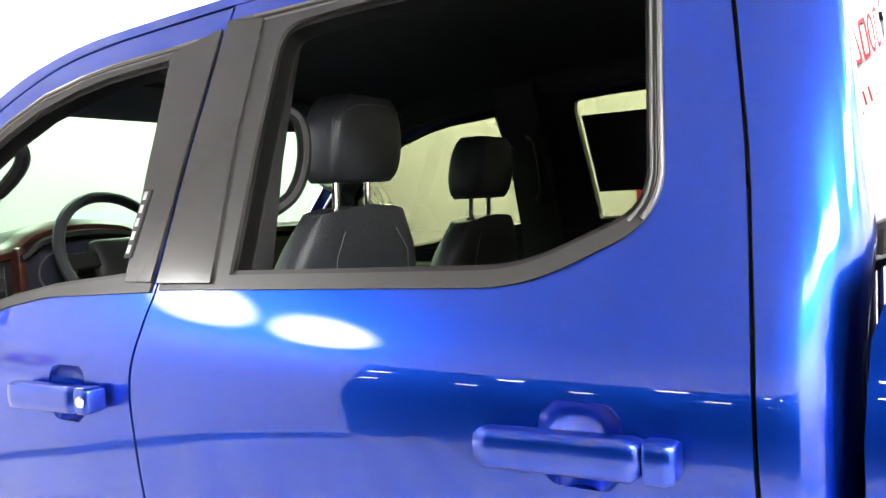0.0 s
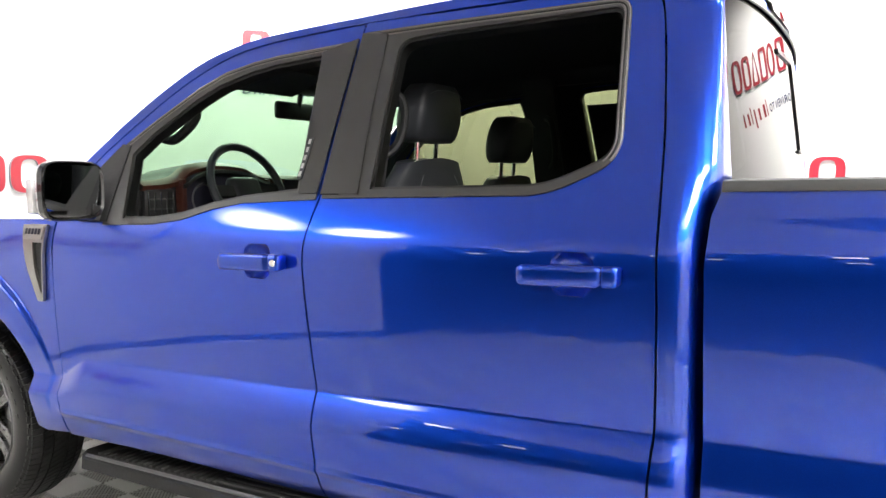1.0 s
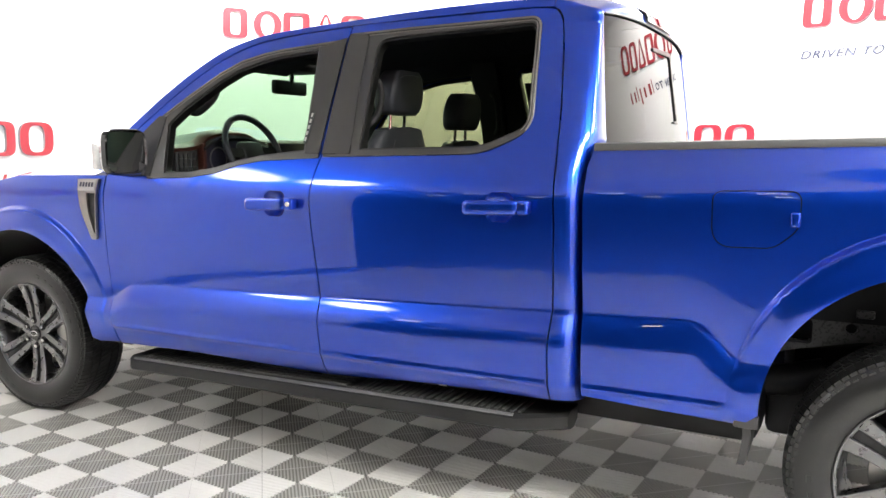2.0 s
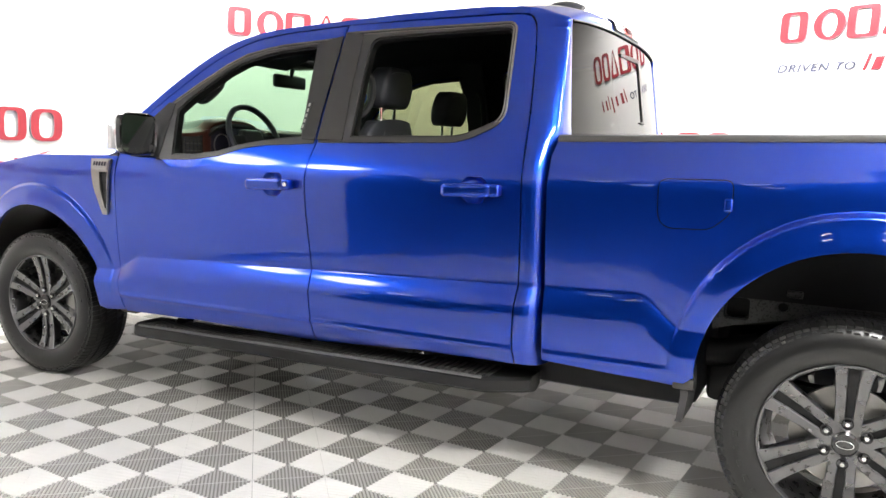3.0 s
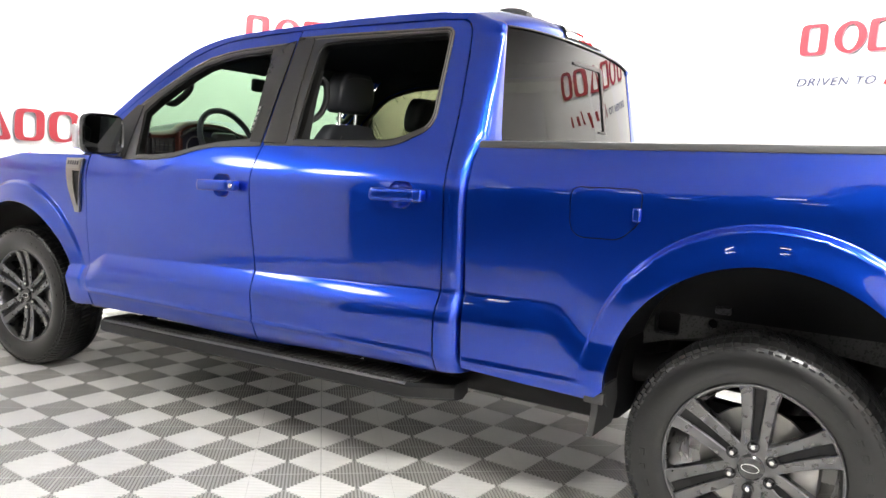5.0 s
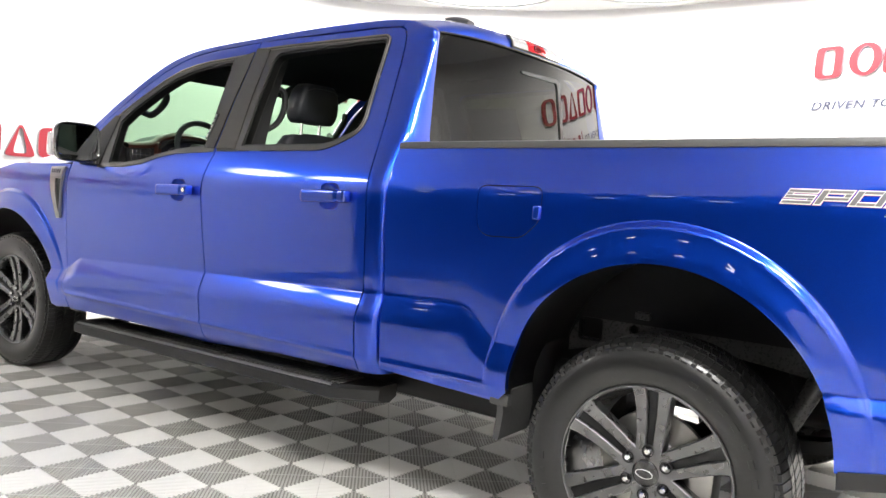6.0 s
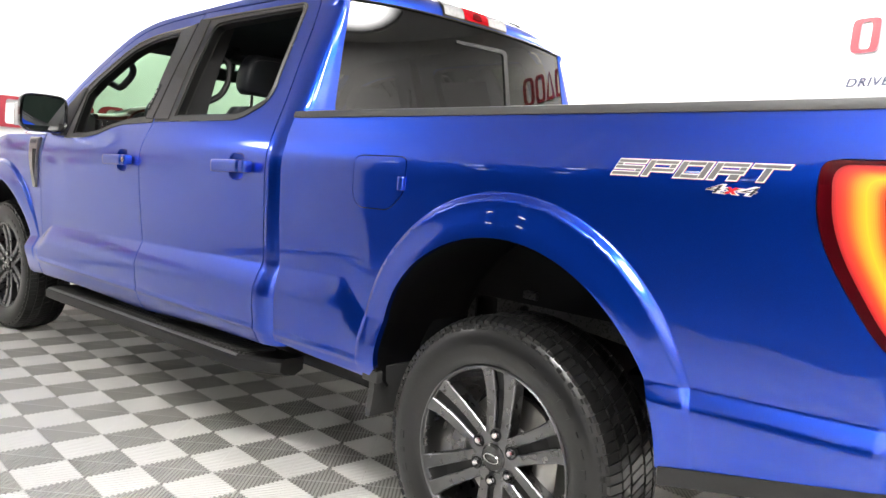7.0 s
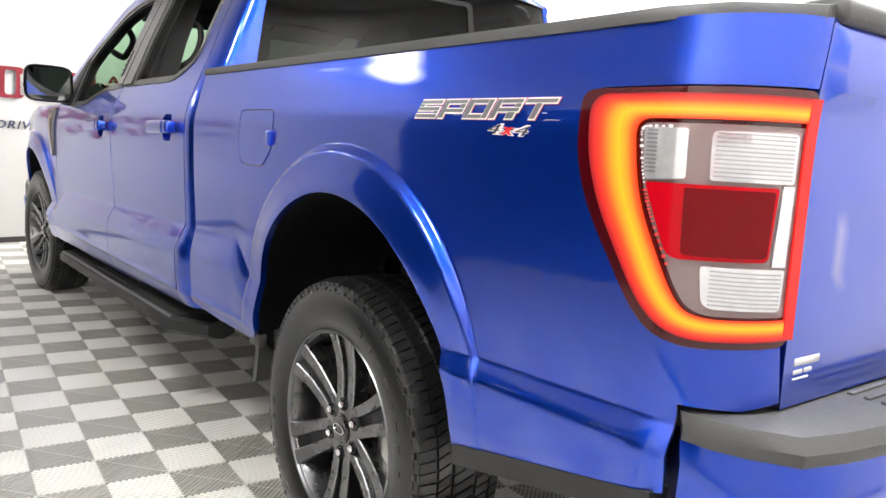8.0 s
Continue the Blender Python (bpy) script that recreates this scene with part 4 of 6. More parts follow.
cluster = part("instrument_panel", bm, DECAL_DARK, dash, "dark instrument panel")
for y in (-0.50, -0.27):
    bm = bmesh.new()
    tube(bm, [(0.893, y + 0.058 * math.cos(a), 1.305 + 0.058 * math.sin(a)) for a in np.linspace(0, 2 * math.pi, 25)], 0.004, 6, False)
    part("gauge_ring", bm, STEEL, cluster, "bright gauge ring")
for y0, y1 in ((-0.785, -0.645), (-0.115, -0.045), (0.245, 0.315), (0.62, 0.77)):
    bm = bmesh.new()
    box(bm, 0.868, 0.896, y0, y1, 1.195, 1.350, 0.012)
    vent = part("air_vent", bm, BLACK, dash, "black air vent with chrome edges")
    n = 5 if y1 - y0 > 0.1 else 3
    for k in range(n):
        yy = y0 + 0.014 + (y1 - y0 - 0.028) * k / (n - 1)
        bm = bmesh.new()
        box(bm, 0.895, 0.903, yy - 0.0025, yy + 0.0025, 1.21, 1.335, 0.001)
        part("vent_vane", bm, CHROME, vent, "chrome vane")
    for z in (1.235, 1.272, 1.309):
        bm = bmesh.new()
        box(bm, 0.893, 0.899, y0 + 0.012, y1 - 0.012, z - 0.003, z + 0.003, 0.001)
        part("vent_vane", bm, DARKGREY, vent)
bm = bmesh.new()
box(bm, 0.88, 0.905, -0.035, 0.235, 1.16, 1.385, 0.012)
part("centre_screen", bm, DECAL_DARK, dash, "dark centre screen")
for sign in (-1, 1):
    y0, y1 = sorted((sign * 0.12, sign * 0.62))
    bm = bmesh.new()
    rings = [[(x, y, z) for y in (y0, y1)] + [(x, y, z + 0.022) for y in (y1, y0)] for x, z in ((1.03, 1.735), (1.08, 1.752), (1.16, 1.782), (1.22, 1.805))]
    loft(bm, rings)
    part("sun_visor", bm, CLOTH, truck, "black folded sun visor")
sw = Matrix.Translation((1.02, -0.38, 1.345)) @ Matrix.Rotation(radians(-24), 4, "Y")
bm = bmesh.new()
ringpts = [sw @ Vector((0, 0.187 * math.cos(a), 0.187 * math.sin(a))) for a in np.linspace(0, 2 * math.pi, 41)]
tube(bm, ringpts, 0.0165, 10, False)
wheel_rim = part("steering_wheel", bm, LEATHER, truck, "black leather steering wheel")
bm = bmesh.new()
box(bm, -0.05, 0.005, -0.085, 0.085, -0.075, 0.06, 0.03, 3, sw)
box(bm, -0.02, 0.0, -0.18, -0.07, -0.03, 0.02, 0.008, 2, sw)
box(bm, -0.02, 0.0, 0.07, 0.18, -0.03, 0.02, 0.008, 2, sw)
box(bm, -0.02, 0.0, -0.03, 0.03, -0.18, -0.06, 0.008, 2, sw)
part("wheel_hub", bm, BLACK, wheel_rim)
bm = bmesh.new()
tube(bm, [sw @ Vector((-0.03, 0, 0)), (0.85, -0.38, 1.25)], 0.05, 12)
part("steering_column", bm, BLACK, wheel_rim)
bm = bmesh.new()
box(bm, 0.935, 0.97, -0.14, 0.14, 1.648, 1.725, 0.016, 3)
im = part("inside_mirror", bm, BLACK, truck, "black inside mirror")
bm = bmesh.new()
tube(bm, [(0.96, 0, 1.70), (0.98, 0, 1.79), (1.04, 0, 1.84)], 0.012, 8)
box(bm, 0.93, 1.10, -0.10, 0.10, 1.76, 1.83, 0.02)
part("mirror_stalk", bm, BLACK, im)
for sign in (-1, 1):
    y = sign * 0.735
    bm = bmesh.new()
    tube(bm, smooth_path([(0.88, y, 1.555), (0.935, sign * 0.71, 1.532), (0.968, sign * 0.70, 1.530), (1.005, sign * 0.69, 1.553), (1.046, sign * 0.68, 1.590), (1.066, sign * 0.68, 1.622), (1.066, sign * 0.69, 1.650), (1.045, sign * 0.715, 1.690)], 4), 0.0185, 8)
    part("grab_handle", bm, BLACK, truck, "black moulded grab handle")
    bm = bmesh.new()
    tube(bm, smooth_path([(1.885, sign * 0.64, 1.660), (1.922, sign * 0.61, 1.635), (1.934, sign * 0.615, 1.555), (1.924, sign * 0.65, 1.480), (1.880, sign * 0.71, 1.435)], 6), 0.015, 8)
    part("grab_handle", bm, BLACK, truck, "black moulded grab handle")
    bm = bmesh.new()
    loft(bm, [[(x + dx, sign * (y + q), z) for x, q in ((1.795, 0.0), (1.800, 0.085), (1.925, 0.085), (1.940, 0.0))] for z, y, dx in ((0.60, 0.735, 0.02), (1.05, 0.740, 0.015), (1.34, 0.735, 0.0), (1.55, 0.680, -0.005), (1.72, 0.620, -0.010), (1.83, 0.580, -0.012))])
    part("pillar_cover", bm, BLACK, truck, "black inner pillar cover")

# ---- bonnet and nose ----
def bonnet(u, v):
    edge = float(np.interp(u, [-0.62, -0.36, 0.0, 0.645], [1.09, 1.165, 1.225, 1.238]))
    top = float(np.interp(u, [-0.66, -0.50, -0.34, 0.12, 0.55], [1.04, 1.155, 1.205, 1.292, 1.352]))
    s = float(half_width(u, edge)) - 0.004
    a = abs(v)
    k = float(step01((1 - a) / 0.22))
    rib = 0.018 * math.exp(-((a - 0.62) / 0.09) ** 2)
    return (u, s * v, edge + (top - edge) * k + rib * k + 0.02 * (1 - a * a))


hood = grid("hood", np.linspace(-0.64, 0.56, 30), np.linspace(-1, 1, 49), bonnet, BLUE, truck, "blue bonnet with raised ribs")
bm = bmesh.new()
box(bm, 0.50, 0.66, -0.84, 0.84, 1.24, 1.30, 0.02)
part("cowl", bm, BLACK, truck, "black cowl panel")
bm = bmesh.new()
box(bm, -0.72, -0.60, -0.62, 0.62, 0.72, 1.06, 0.03, 3)
grille = part("grille", bm, BLACK, truck, "black bar grille")
for k in range(4):
    bm = bmesh.new()
    box(bm, -0.745, -0.70, -0.60, 0.60, 0.775 + 0.07 * k, 0.805 + 0.07 * k, 0.008)
    part("grille_bar", bm, DARKGREY, grille)
for sign in (-1, 1):
    bm = bmesh.new()
    y0, y1 = sorted((sign * 0.63, sign * 0.90))
    box(bm, -0.66, -0.40, y0, y1, 0.90, 1.10, 0.04, 3)
    part("headlight", bm, LENS_CLEAR, truck, "clear headlight lens")
bm = bmesh.new()
box(bm, -0.86, -0.60, -0.93, 0.93, 0.44, 0.70, 0.06, 3)
part("front_bumper", bm, DARKGREY, truck, "dark grey front bumper")


# ---- door mirrors ----
def mirror(sign):
    bm = bmesh.new()
    rings = []
    for t, k in ((0, 0.55), (0.03, 0.80), (0.08, 0.95), (0.14, 1.0), (0.175, 1.0), (0.185, 0.975)):
        x = 0.842 + t * 0.365
        ring_ = []
        for a in np.linspace(0, 2 * math.pi, 24, endpoint=False):
            ca, sa = math.cos(a), math.sin(a)
            yy = 1.085 + 0.128 * k * math.copysign(abs(ca) ** 0.45, ca)
            zz = 1.345 + 0.100 * k * math.copysign(abs(sa) ** 0.45, sa)
            ring_.append((x + 0.035 * (yy - 1.08) / 0.12 * 0.6, sign * yy, zz))
        rings.append(ring_)
    loft(bm, rings)
    shell = part("door_mirror", bm, CHROME, truck, "door mirror with a bright cap and black surround")
    bm = bmesh.new()
    rings = []
    for dx, k in ((0.176, 1.012), (0.20, 1.005), (0.206, 0.96), (0.200, 0.90), (0.192, 0.885)):
        ring_ = []
        for a in np.linspace(0, 2 * math.pi, 24, endpoint=False):
            ca, sa = math.cos(a), math.sin(a)
            yy = 1.085 + 0.128 * k * math.copysign(abs(ca) ** 0.45, ca)
            zz = 1.345 + 0.100 * k * math.copysign(abs(sa) ** 0.45, sa)
            ring_.append((0.725 + dx + 0.035 * (yy - 1.08) / 0.12 * 0.6, sign * yy, zz))
        rings.append(ring_)
    loft(bm, rings, True, False)
    part("mirror_surround", bm, GLOSSBLACK, shell, "black mirror surround")
    bm = bmesh.new()
    bm.faces.new([bm.verts.new((0.918 + 0.035 * (1.085 + c - 1.08) / 0.12 * 0.6 + 0.13 * d, sign * (1.085 + c), 1.345 + d)) for c, d in ((-0.108, -0.084), (0.108, -0.084), (0.112, 0.0), (0.108, 0.084), (-0.108, 0.084), (-0.112, 0))])
    part("mirror_glass", bm, MIRROR, shell, "mirror glass")
    bm = bmesh.new()
    box(bm, 0.866, 0.899, min(sign * 1.190, sign * 1.217), max(sign * 1.190, sign * 1.217), 1.272, 1.385, 0.006)
    part("repeater_lamp", bm, LENS_CLEAR, shell, "clear repeater lamp")
    bm = bmesh.new()
    rings = [[(x0, sign * y, z0), (x1, sign * y, z0), (x1, sign * y, z1), (x0, sign * y, z1)] for x0, x1, y, z0, z1 in ((0.77, 0.90, 1.00, 1.245, 1.30), (0.79, 0.91, 0.965, 1.232, 1.285), (0.80, 0.93, 0.935, 1.225, 1.30))]
    loft(bm, rings)
    part("mirror_arm", bm, BLACK, shell)
    sheet("mirror_sail", [(0.74, 1.236), (0.94, 1.236), (0.945, 1.50), (0.90, 1.505), (0.80, 1.41)], [], side_place(sign), (0, sign, 0), BLACK, shell, "black corner panel", step=0.05, hem=0.02, lift=0.008)


sides(mirror)


# ---- fender vents and pillar keypad ----
def fender_vent(sign):
    pl, out = side_place(sign), (0, sign, 0)
    outer = rounded([(0.470, 1.212), (0.615, 1.216), (0.605, 1.05), (0.600, 0.935, 0.01), (0.565, 0.935, 0.01), (0.505, 1.06, 0.03)])
    slot = rounded([(0.545, 1.150), (0.603, 1.152), (0.598, 1.04), (0.594, 0.968), (0.586, 0.968), (0.552, 1.06, 0.03)])
    v = sheet("fender_vent", outer, [slot], pl, out, NICKEL, truck, "satin metal framed fender vent", step=0.03, hem=0.012, lift=0.014)
    sheet("vent_slot", slot, [], pl, out, BLACK, v, step=0.03, hem=0, lift=0.003)
    sheet("badge_plate", [(0.482, 1.204), (0.606, 1.207), (0.604, 1.162), (0.492, 1.160)], [], pl, out, STEEL, v, step=0.05, hem=0.003, lift=0.019)
    for k in range(5):
        x = 0.500 + 0.020 * k
        sheet("badge_bar", [(x, 1.198), (x + 0.014, 1.198), (x + 0.014, 1.178), (x, 1.178)], [], pl, out, DECAL_DARK, v, step=0.05, hem=0, lift=0.0205)


sides(fender_vent)
kp = sheet("door_keypad", [(1.766, 1.378), (1.785, 1.378), (1.792, 1.500), (1.772, 1.500)], [], side_place(-1), (0, -1, 0), BLACK, door_l, "slim entry keypad", step=0.05, hem=0.004, lift=0.012)
for k in range(5):
    z = 1.385 + 0.024 * k
    x = 1.7700 + 0.0013 * k
    sheet("keypad_button", [(x, z), (x + 0.0095, z), (x + 0.0105, z + 0.015), (x + 0.001, z + 0.015)], [], side_place(-1), (0, -1, 0), STEEL, kp, step=0.05, hem=0, lift=0.0132)

# ---- roof fittings ----
for y in (-0.42, 0.40):
    bm = bmesh.new()
    rings = []
    for t in np.linspace(0, 1, 7):
        k = math.sin(math.pi * (0.1 + 0.8 * t)) ** 0.6
        rings.append([(2.69 + 0.18 * t, y + 0.07 * k * math.cos(a), 1.925 + 0.045 * k * max(0, math.sin(a)) - 0.01) for a in np.linspace(0, 2 * math.pi, 14, endpoint=False)])
    loft(bm, rings)
    part("roof_cap", bm, DARKGREY, truck, "dark grey roof fitting")


def on_header(lift):
    def f(u, v):
        p = Vector(header_place(u, v / 0.695))
        return (p.x + lift, p.y, p.z + lift * 0.6)
    return f


stop = grid("stop_lamp", np.linspace(0.06, 0.99, 6), np.linspace(-0.218, 0.218, 13), on_header(0.004), BLACK, truck, "roof stop lamp between two clear lenses")
for y0, y1, m, n in ((-0.210, -0.088, LENS_CLEAR, "cargo_lens"), (-0.084, 0.078, LENS_RED, "red_lens"), (0.082, 0.210, LENS_CLEAR, "cargo_lens")):
    grid(n, np.linspace(0.08, 0.95, 7), np.linspace(y0, y1, 7), on_header(0.009), m, stop)
bm = bmesh.new()
rings = [[Vector(on_header(0.010 + 0.003 * (k == 1))(u, y)) for u, y in ((0.62, c - 0.022), (0.55, c), (0.62, c + 0.022), (0.86, c + 0.030), (0.90, c), (0.86, c - 0.030))] for k, c in ((0, 0.0), (1, 0.0))]
loft(bm, rings)
part("lens_shade", bm, LENS_DARKRED, stop)

# ---- running boards ----
def running_board(sign):
    bm = bmesh.new()
    rings = []
    for x, cut in ((0.74, 0.03), (0.78, 0.0), (1.2, 0), (1.8, 0), (2.4, 0), (2.72, 0.0), (2.86, 0.075), (2.885, 0.10)):
        z = 0.385 + 0.022 * (x - 0.75)
        rings.append([(x, sign * y, z + dz) for y, dz in ((0.80, 0.0), (0.985 - cut, 0.0), (1.005 - cut, -0.012), (1.008 - cut, -0.05), (0.98 - cut, -0.066), (0.84, -0.07), (0.80, -0.05))])
    loft(bm, rings)
    rb = part("running_board", bm, BOARD, truck, "dark grey ribbed running board", angle=30)
    ridge = None
    for k in range(62):
        x = 0.83 + k * 0.031
        z = 0.385 + 0.022 * (x - 0.75)
        if 1.42 < x < 1.98:
            continue
        if ridge is not None:
            o = new("tread_ridge", ridge.data)
            o.parent = rb
            o.location = (x - 0.83, 0, 0.022 * (x - 0.83))
            continue
        bm = bmesh.new()
        box(bm, x, x + 0.013, min(sign * 0.83, sign * 0.972), max(sign * 0.83, sign * 0.972), z - 0.002, z + 0.007)
        ridge = part("tread_ridge", bm, BOARD_RIB, rb, "", smooth=False)
    for k in range(4):
        bm = bmesh.new()
        rings = [[(x, sign * (0.85 + 0.032 * k + dy), 0.385 + 0.022 * (x - 0.75) + dz) for dy, dz in ((0, -0.001), (0.012, -0.001), (0.012, 0.006), (0, 0.006))] for x in (1.43, 1.97)]
        loft(bm, rings)
        part("tread_strip", bm, BOARD_RIB, rb)
    # edge strip in a paler grey than the board
    bm = bmesh.new()
    rings = [[(x, sign * y, 0.385 + 0.022 * (x - 0.75) + dz) for y, dz in ((0.986, -0.004), (0.996, -0.008), (0.998, -0.001), (0.988, 0.0035))] for x in (0.79, 1.5, 2.2, 2.71)]
    loft(bm, rings)
    part("edge_strip", bm, EDGE, rb, "bright edge strip of the running board")
    for x in (0.95, 1.75, 2.55):
        bm = bmesh.new()
        rings = [[(x + a, sign * y, z + b) for a, b in ((-0.03, -0.02), (0.03, -0.02), (0.03, 0.02), (-0.03, 0.02))] for y, z in ((0.62, 0.50), (0.78, 0.43), (0.92, 0.35 + 0.02 * (x - 0.75)))]
        loft(bm, rings)
        part("bracket", bm, FRAME_BLACK, rb)


sides(running_board)
for x0, x1 in ((0.92, 1.02), (1.20, 1.28)):
    bm = bmesh.new()
    box(bm, x0, x1, -0.90, -0.86, 0.425 + 0.02 * (x0 - 0.9), 0.455 + 0.02 * (x0 - 0.9), 0.006)
    part("sill_bracket", bm, STEEL, truck, "bare steel sill bracket")

# ---- underbody ----
for sign in (-1, 1):
    bm = bmesh.new()
    rings = [[(x, sign * y, z + dz) for y, dz in ((0.42, -0.075), (0.50, -0.075), (0.50, 0.075), (0.42, 0.075))] for x, z in ((-0.60, 0.62), (-0.1, 0.64), (0.6, 0.56), (2.9, 0.58), (3.5, 0.72), (4.0, 0.80), (4.6, 0.72), (5.0, 0.66))]
    loft(bm, rings)
    rail = part("frame_rail", bm, FRAME_BLACK, truck, "black steel frame rail")
    ring_hole = [(3.749 + 0.018 * math.cos(a), 0.755 + 0.018 * math.sin(a)) for a in np.linspace(0, 2 * math.pi, 20, endpoint=False)]
    square_hole = rounded([(3.546, 0.770, 0.012), (3.546, 0.700, 0.012), (3.624, 0.700, 0.012), (3.624, 0.770, 0.012)])
    sheet("frame_side", [(3.40, 0.80), (3.40, 0.605), (3.46, 0.630), (3.60, 0.672), (3.78, 0.712), (4.0, 0.730), (4.45, 0.68), (4.95, 0.60), (4.95, 0.74), (4.4, 0.83), (3.95, 0.85), (3.60, 0.80)], [square_hole, ring_hole], lambda u, v: np.stack([u, sign * (0.545 + 0 * u), v], 1), (0, sign, 0), FRAME_GREY, rail, "grey-black pierced frame plate", step=0.06, hem=0.018)
    sheet("hole_lip", rounded([(3.538, 0.778, 0.016), (3.538, 0.692, 0.016), (3.632, 0.692, 0.016), (3.632, 0.778, 0.016)]), [square_hole], lambda u, v: np.stack([u, sign * (0.545 + 0 * u), v], 1), (0, sign, 0), FRAME_BLACK, rail, step=0.03, hem=0.02, lift=0.006)
    bm = bmesh.new()
    box(bm, 3.76, 3.815, min(sign * 0.545, sign * 0.575), max(sign * 0.545, sign * 0.575), 0.800, 0.826, 0.005)
    part("frame_bracket", bm, FRAME_GREY, rail)
    bm = bmesh.new()
    tube(bm, [(3.42, sign * 0.60, 0.56), (3.55, sign * 0.60, 0.565), (3.68, sign * 0.58, 0.60)], 0.055, 12)
    part("spring_hanger", bm, FRAME_BLACK, rail)
    bm = bmesh.new()
    tube(bm, [(4.30, sign * 0.60, 0.55), (4.42, sign * 0.62, 0.80)], 0.03, 12)
    tube(bm, [(4.42, sign * 0.62, 0.80), (4.48, sign * 0.63, 0.92)], 0.014, 10)
    part("shock_absorber", bm, FRAME_GREY, truck, "dull grey shock absorber")
    bm = bmesh.new()
    tube(bm, [(4.415, sign * 0.655, 0.80), (4.43, sign * 0.657, 0.83)], 0.012, 8)
    part("shock_tag", bm, TAG, truck, "small yellow-green tag on the shock absorber")
    bm = bmesh.new()
    rings = [[(x, sign * y, z + dz) for y, dz in ((0.535, 0), (0.60, 0), (0.60, 0.04), (0.535, 0.04))] for x, z in ((3.30, 0.56), (3.6, 0.46), (4.0, 0.43), (4.4, 0.48), (4.75, 0.60))]
    loft(bm, rings)
    part("leaf_spring", bm, FRAME_BLACK, truck, "black leaf spring")
bm = bmesh.new()
tube(bm, [(3.988, -0.72, 0.40), (3.988, 0.72, 0.40)], 0.045, 14)
revolve(bm, [(0.0, -0.16), (0.12, -0.12), (0.15, 0.0), (0.12, 0.12), (0.0, 0.16)], 20, "y", (3.988, 0, 0.40))
part("rear_axle", bm, FRAME_BLACK, truck, "black rear axle")
bm = bmesh.new()
tube(bm, [(0.0, -0.72, 0.40), (0.0, 0.72, 0.40)], 0.05, 12)
box(bm, -0.35, 0.9, -0.42, 0.42, 0.36, 0.95, 0.05)
box(bm, -0.60, 0.42, -0.555, 0.555, 0.62, 1.10, 0.05)
part("front_axle", bm, FRAME_BLACK, truck, "black front drive unit")
bm = bmesh.new()
box(bm, 1.4, 2.9, 0.05, 0.45, 0.32, 0.55, 0.05)
box(bm, 0.7, 1.9, -0.30, 0.30, 0.31, 0.56, 0.06)
part("exhaust_box", bm, FRAME_BLACK, truck, "black exhaust box")
bm = bmesh.new()
box(bm, 2.30, 3.50, -0.78, -0.30, 0.37, 0.80, 0.06)
box(bm, 2.95, 3.55, -0.32, 0.42, 0.40, 0.86, 0.05)
part("fuel_tank", bm, FRAME_BLACK, truck, "black fuel tank")
bm = bmesh.new()
revolve(bm, [(0.10, -0.11), (0.36, -0.12), (0.385, -0.06), (0.385, 0.06), (0.36, 0.12), (0.10, 0.11)], 30)
bmesh.ops.transform(bm, verts=bm.verts, matrix=Matrix.Translation((4.55, 0, 0.68)) @ Matrix.Rotation(radians(90), 4, "X"))
part("spare_wheel", bm, RUBBER, truck, "spare tyre under the bed")
bm = bmesh.new()
tube(bm, [(1.2, 0, 0.5), (3.9, 0, 0.42)], 0.05, 12)
part("drive_shaft", bm, FRAME_BLACK, truck)
for sign in (-1, 1):
    # added blocker: hides the lit floor so the space under the cab stays dark
    bm = bmesh.new()
    y0, y1 = sorted((sign * 0.34, sign * 0.74))
    box(bm, 0.74, 2.26, y0, y1, 0.375, 0.56, 0.03)
    part("underbody_shield", bm, FRAME_BLACK, truck, "black box added to keep the underbody dark")
    bm = bmesh.new()
    y0, y1 = sorted((sign * 0.58, sign * 0.935))
    box(bm, 0.575, 0.70, y0, y1, 0.415, 0.60, 0.02)
    part("splash_guard", bm, BLACK, truck, "black splash guard behind the front wheel")
    # added dark box by the spring, blocks the view of lit floor behind the flap
    bm = bmesh.new()
    y0, y1 = sorted((sign * 0.50, sign * 0.62))
    box(bm, 3.50, 3.78, y0, y1, 0.37, 0.60, 0.03)
    part("spring_bracket", bm, FRAME_BLACK, truck, "black box added to close the gap by the spring")
bm = bmesh.new()
tube(bm, [(3.35, 0.30, 0.47), (3.45, 0.30, 0.47), (4.05, 0.24, 0.50), (4.7, 0.20, 0.52)], [0.10, 0.16, 0.16, 0.14], 16)
part("silencer", bm, FRAME_BLACK, truck, "dull black exhaust silencer")
bm = bmesh.new()
box(bm, 3.3, 5.0, -0.55, 0.55, 0.84, 0.875)
part("bed_underside", bm, FRAME_BLACK, truck, "black bed underside")
bm = bmesh.new()
box(bm, 4.72, 4.92, -0.86, 0.86, 0.52, 0.86, 0.03)
part("rear_crossmember", bm, FRAME_BLACK, truck, "black rear crossmember")


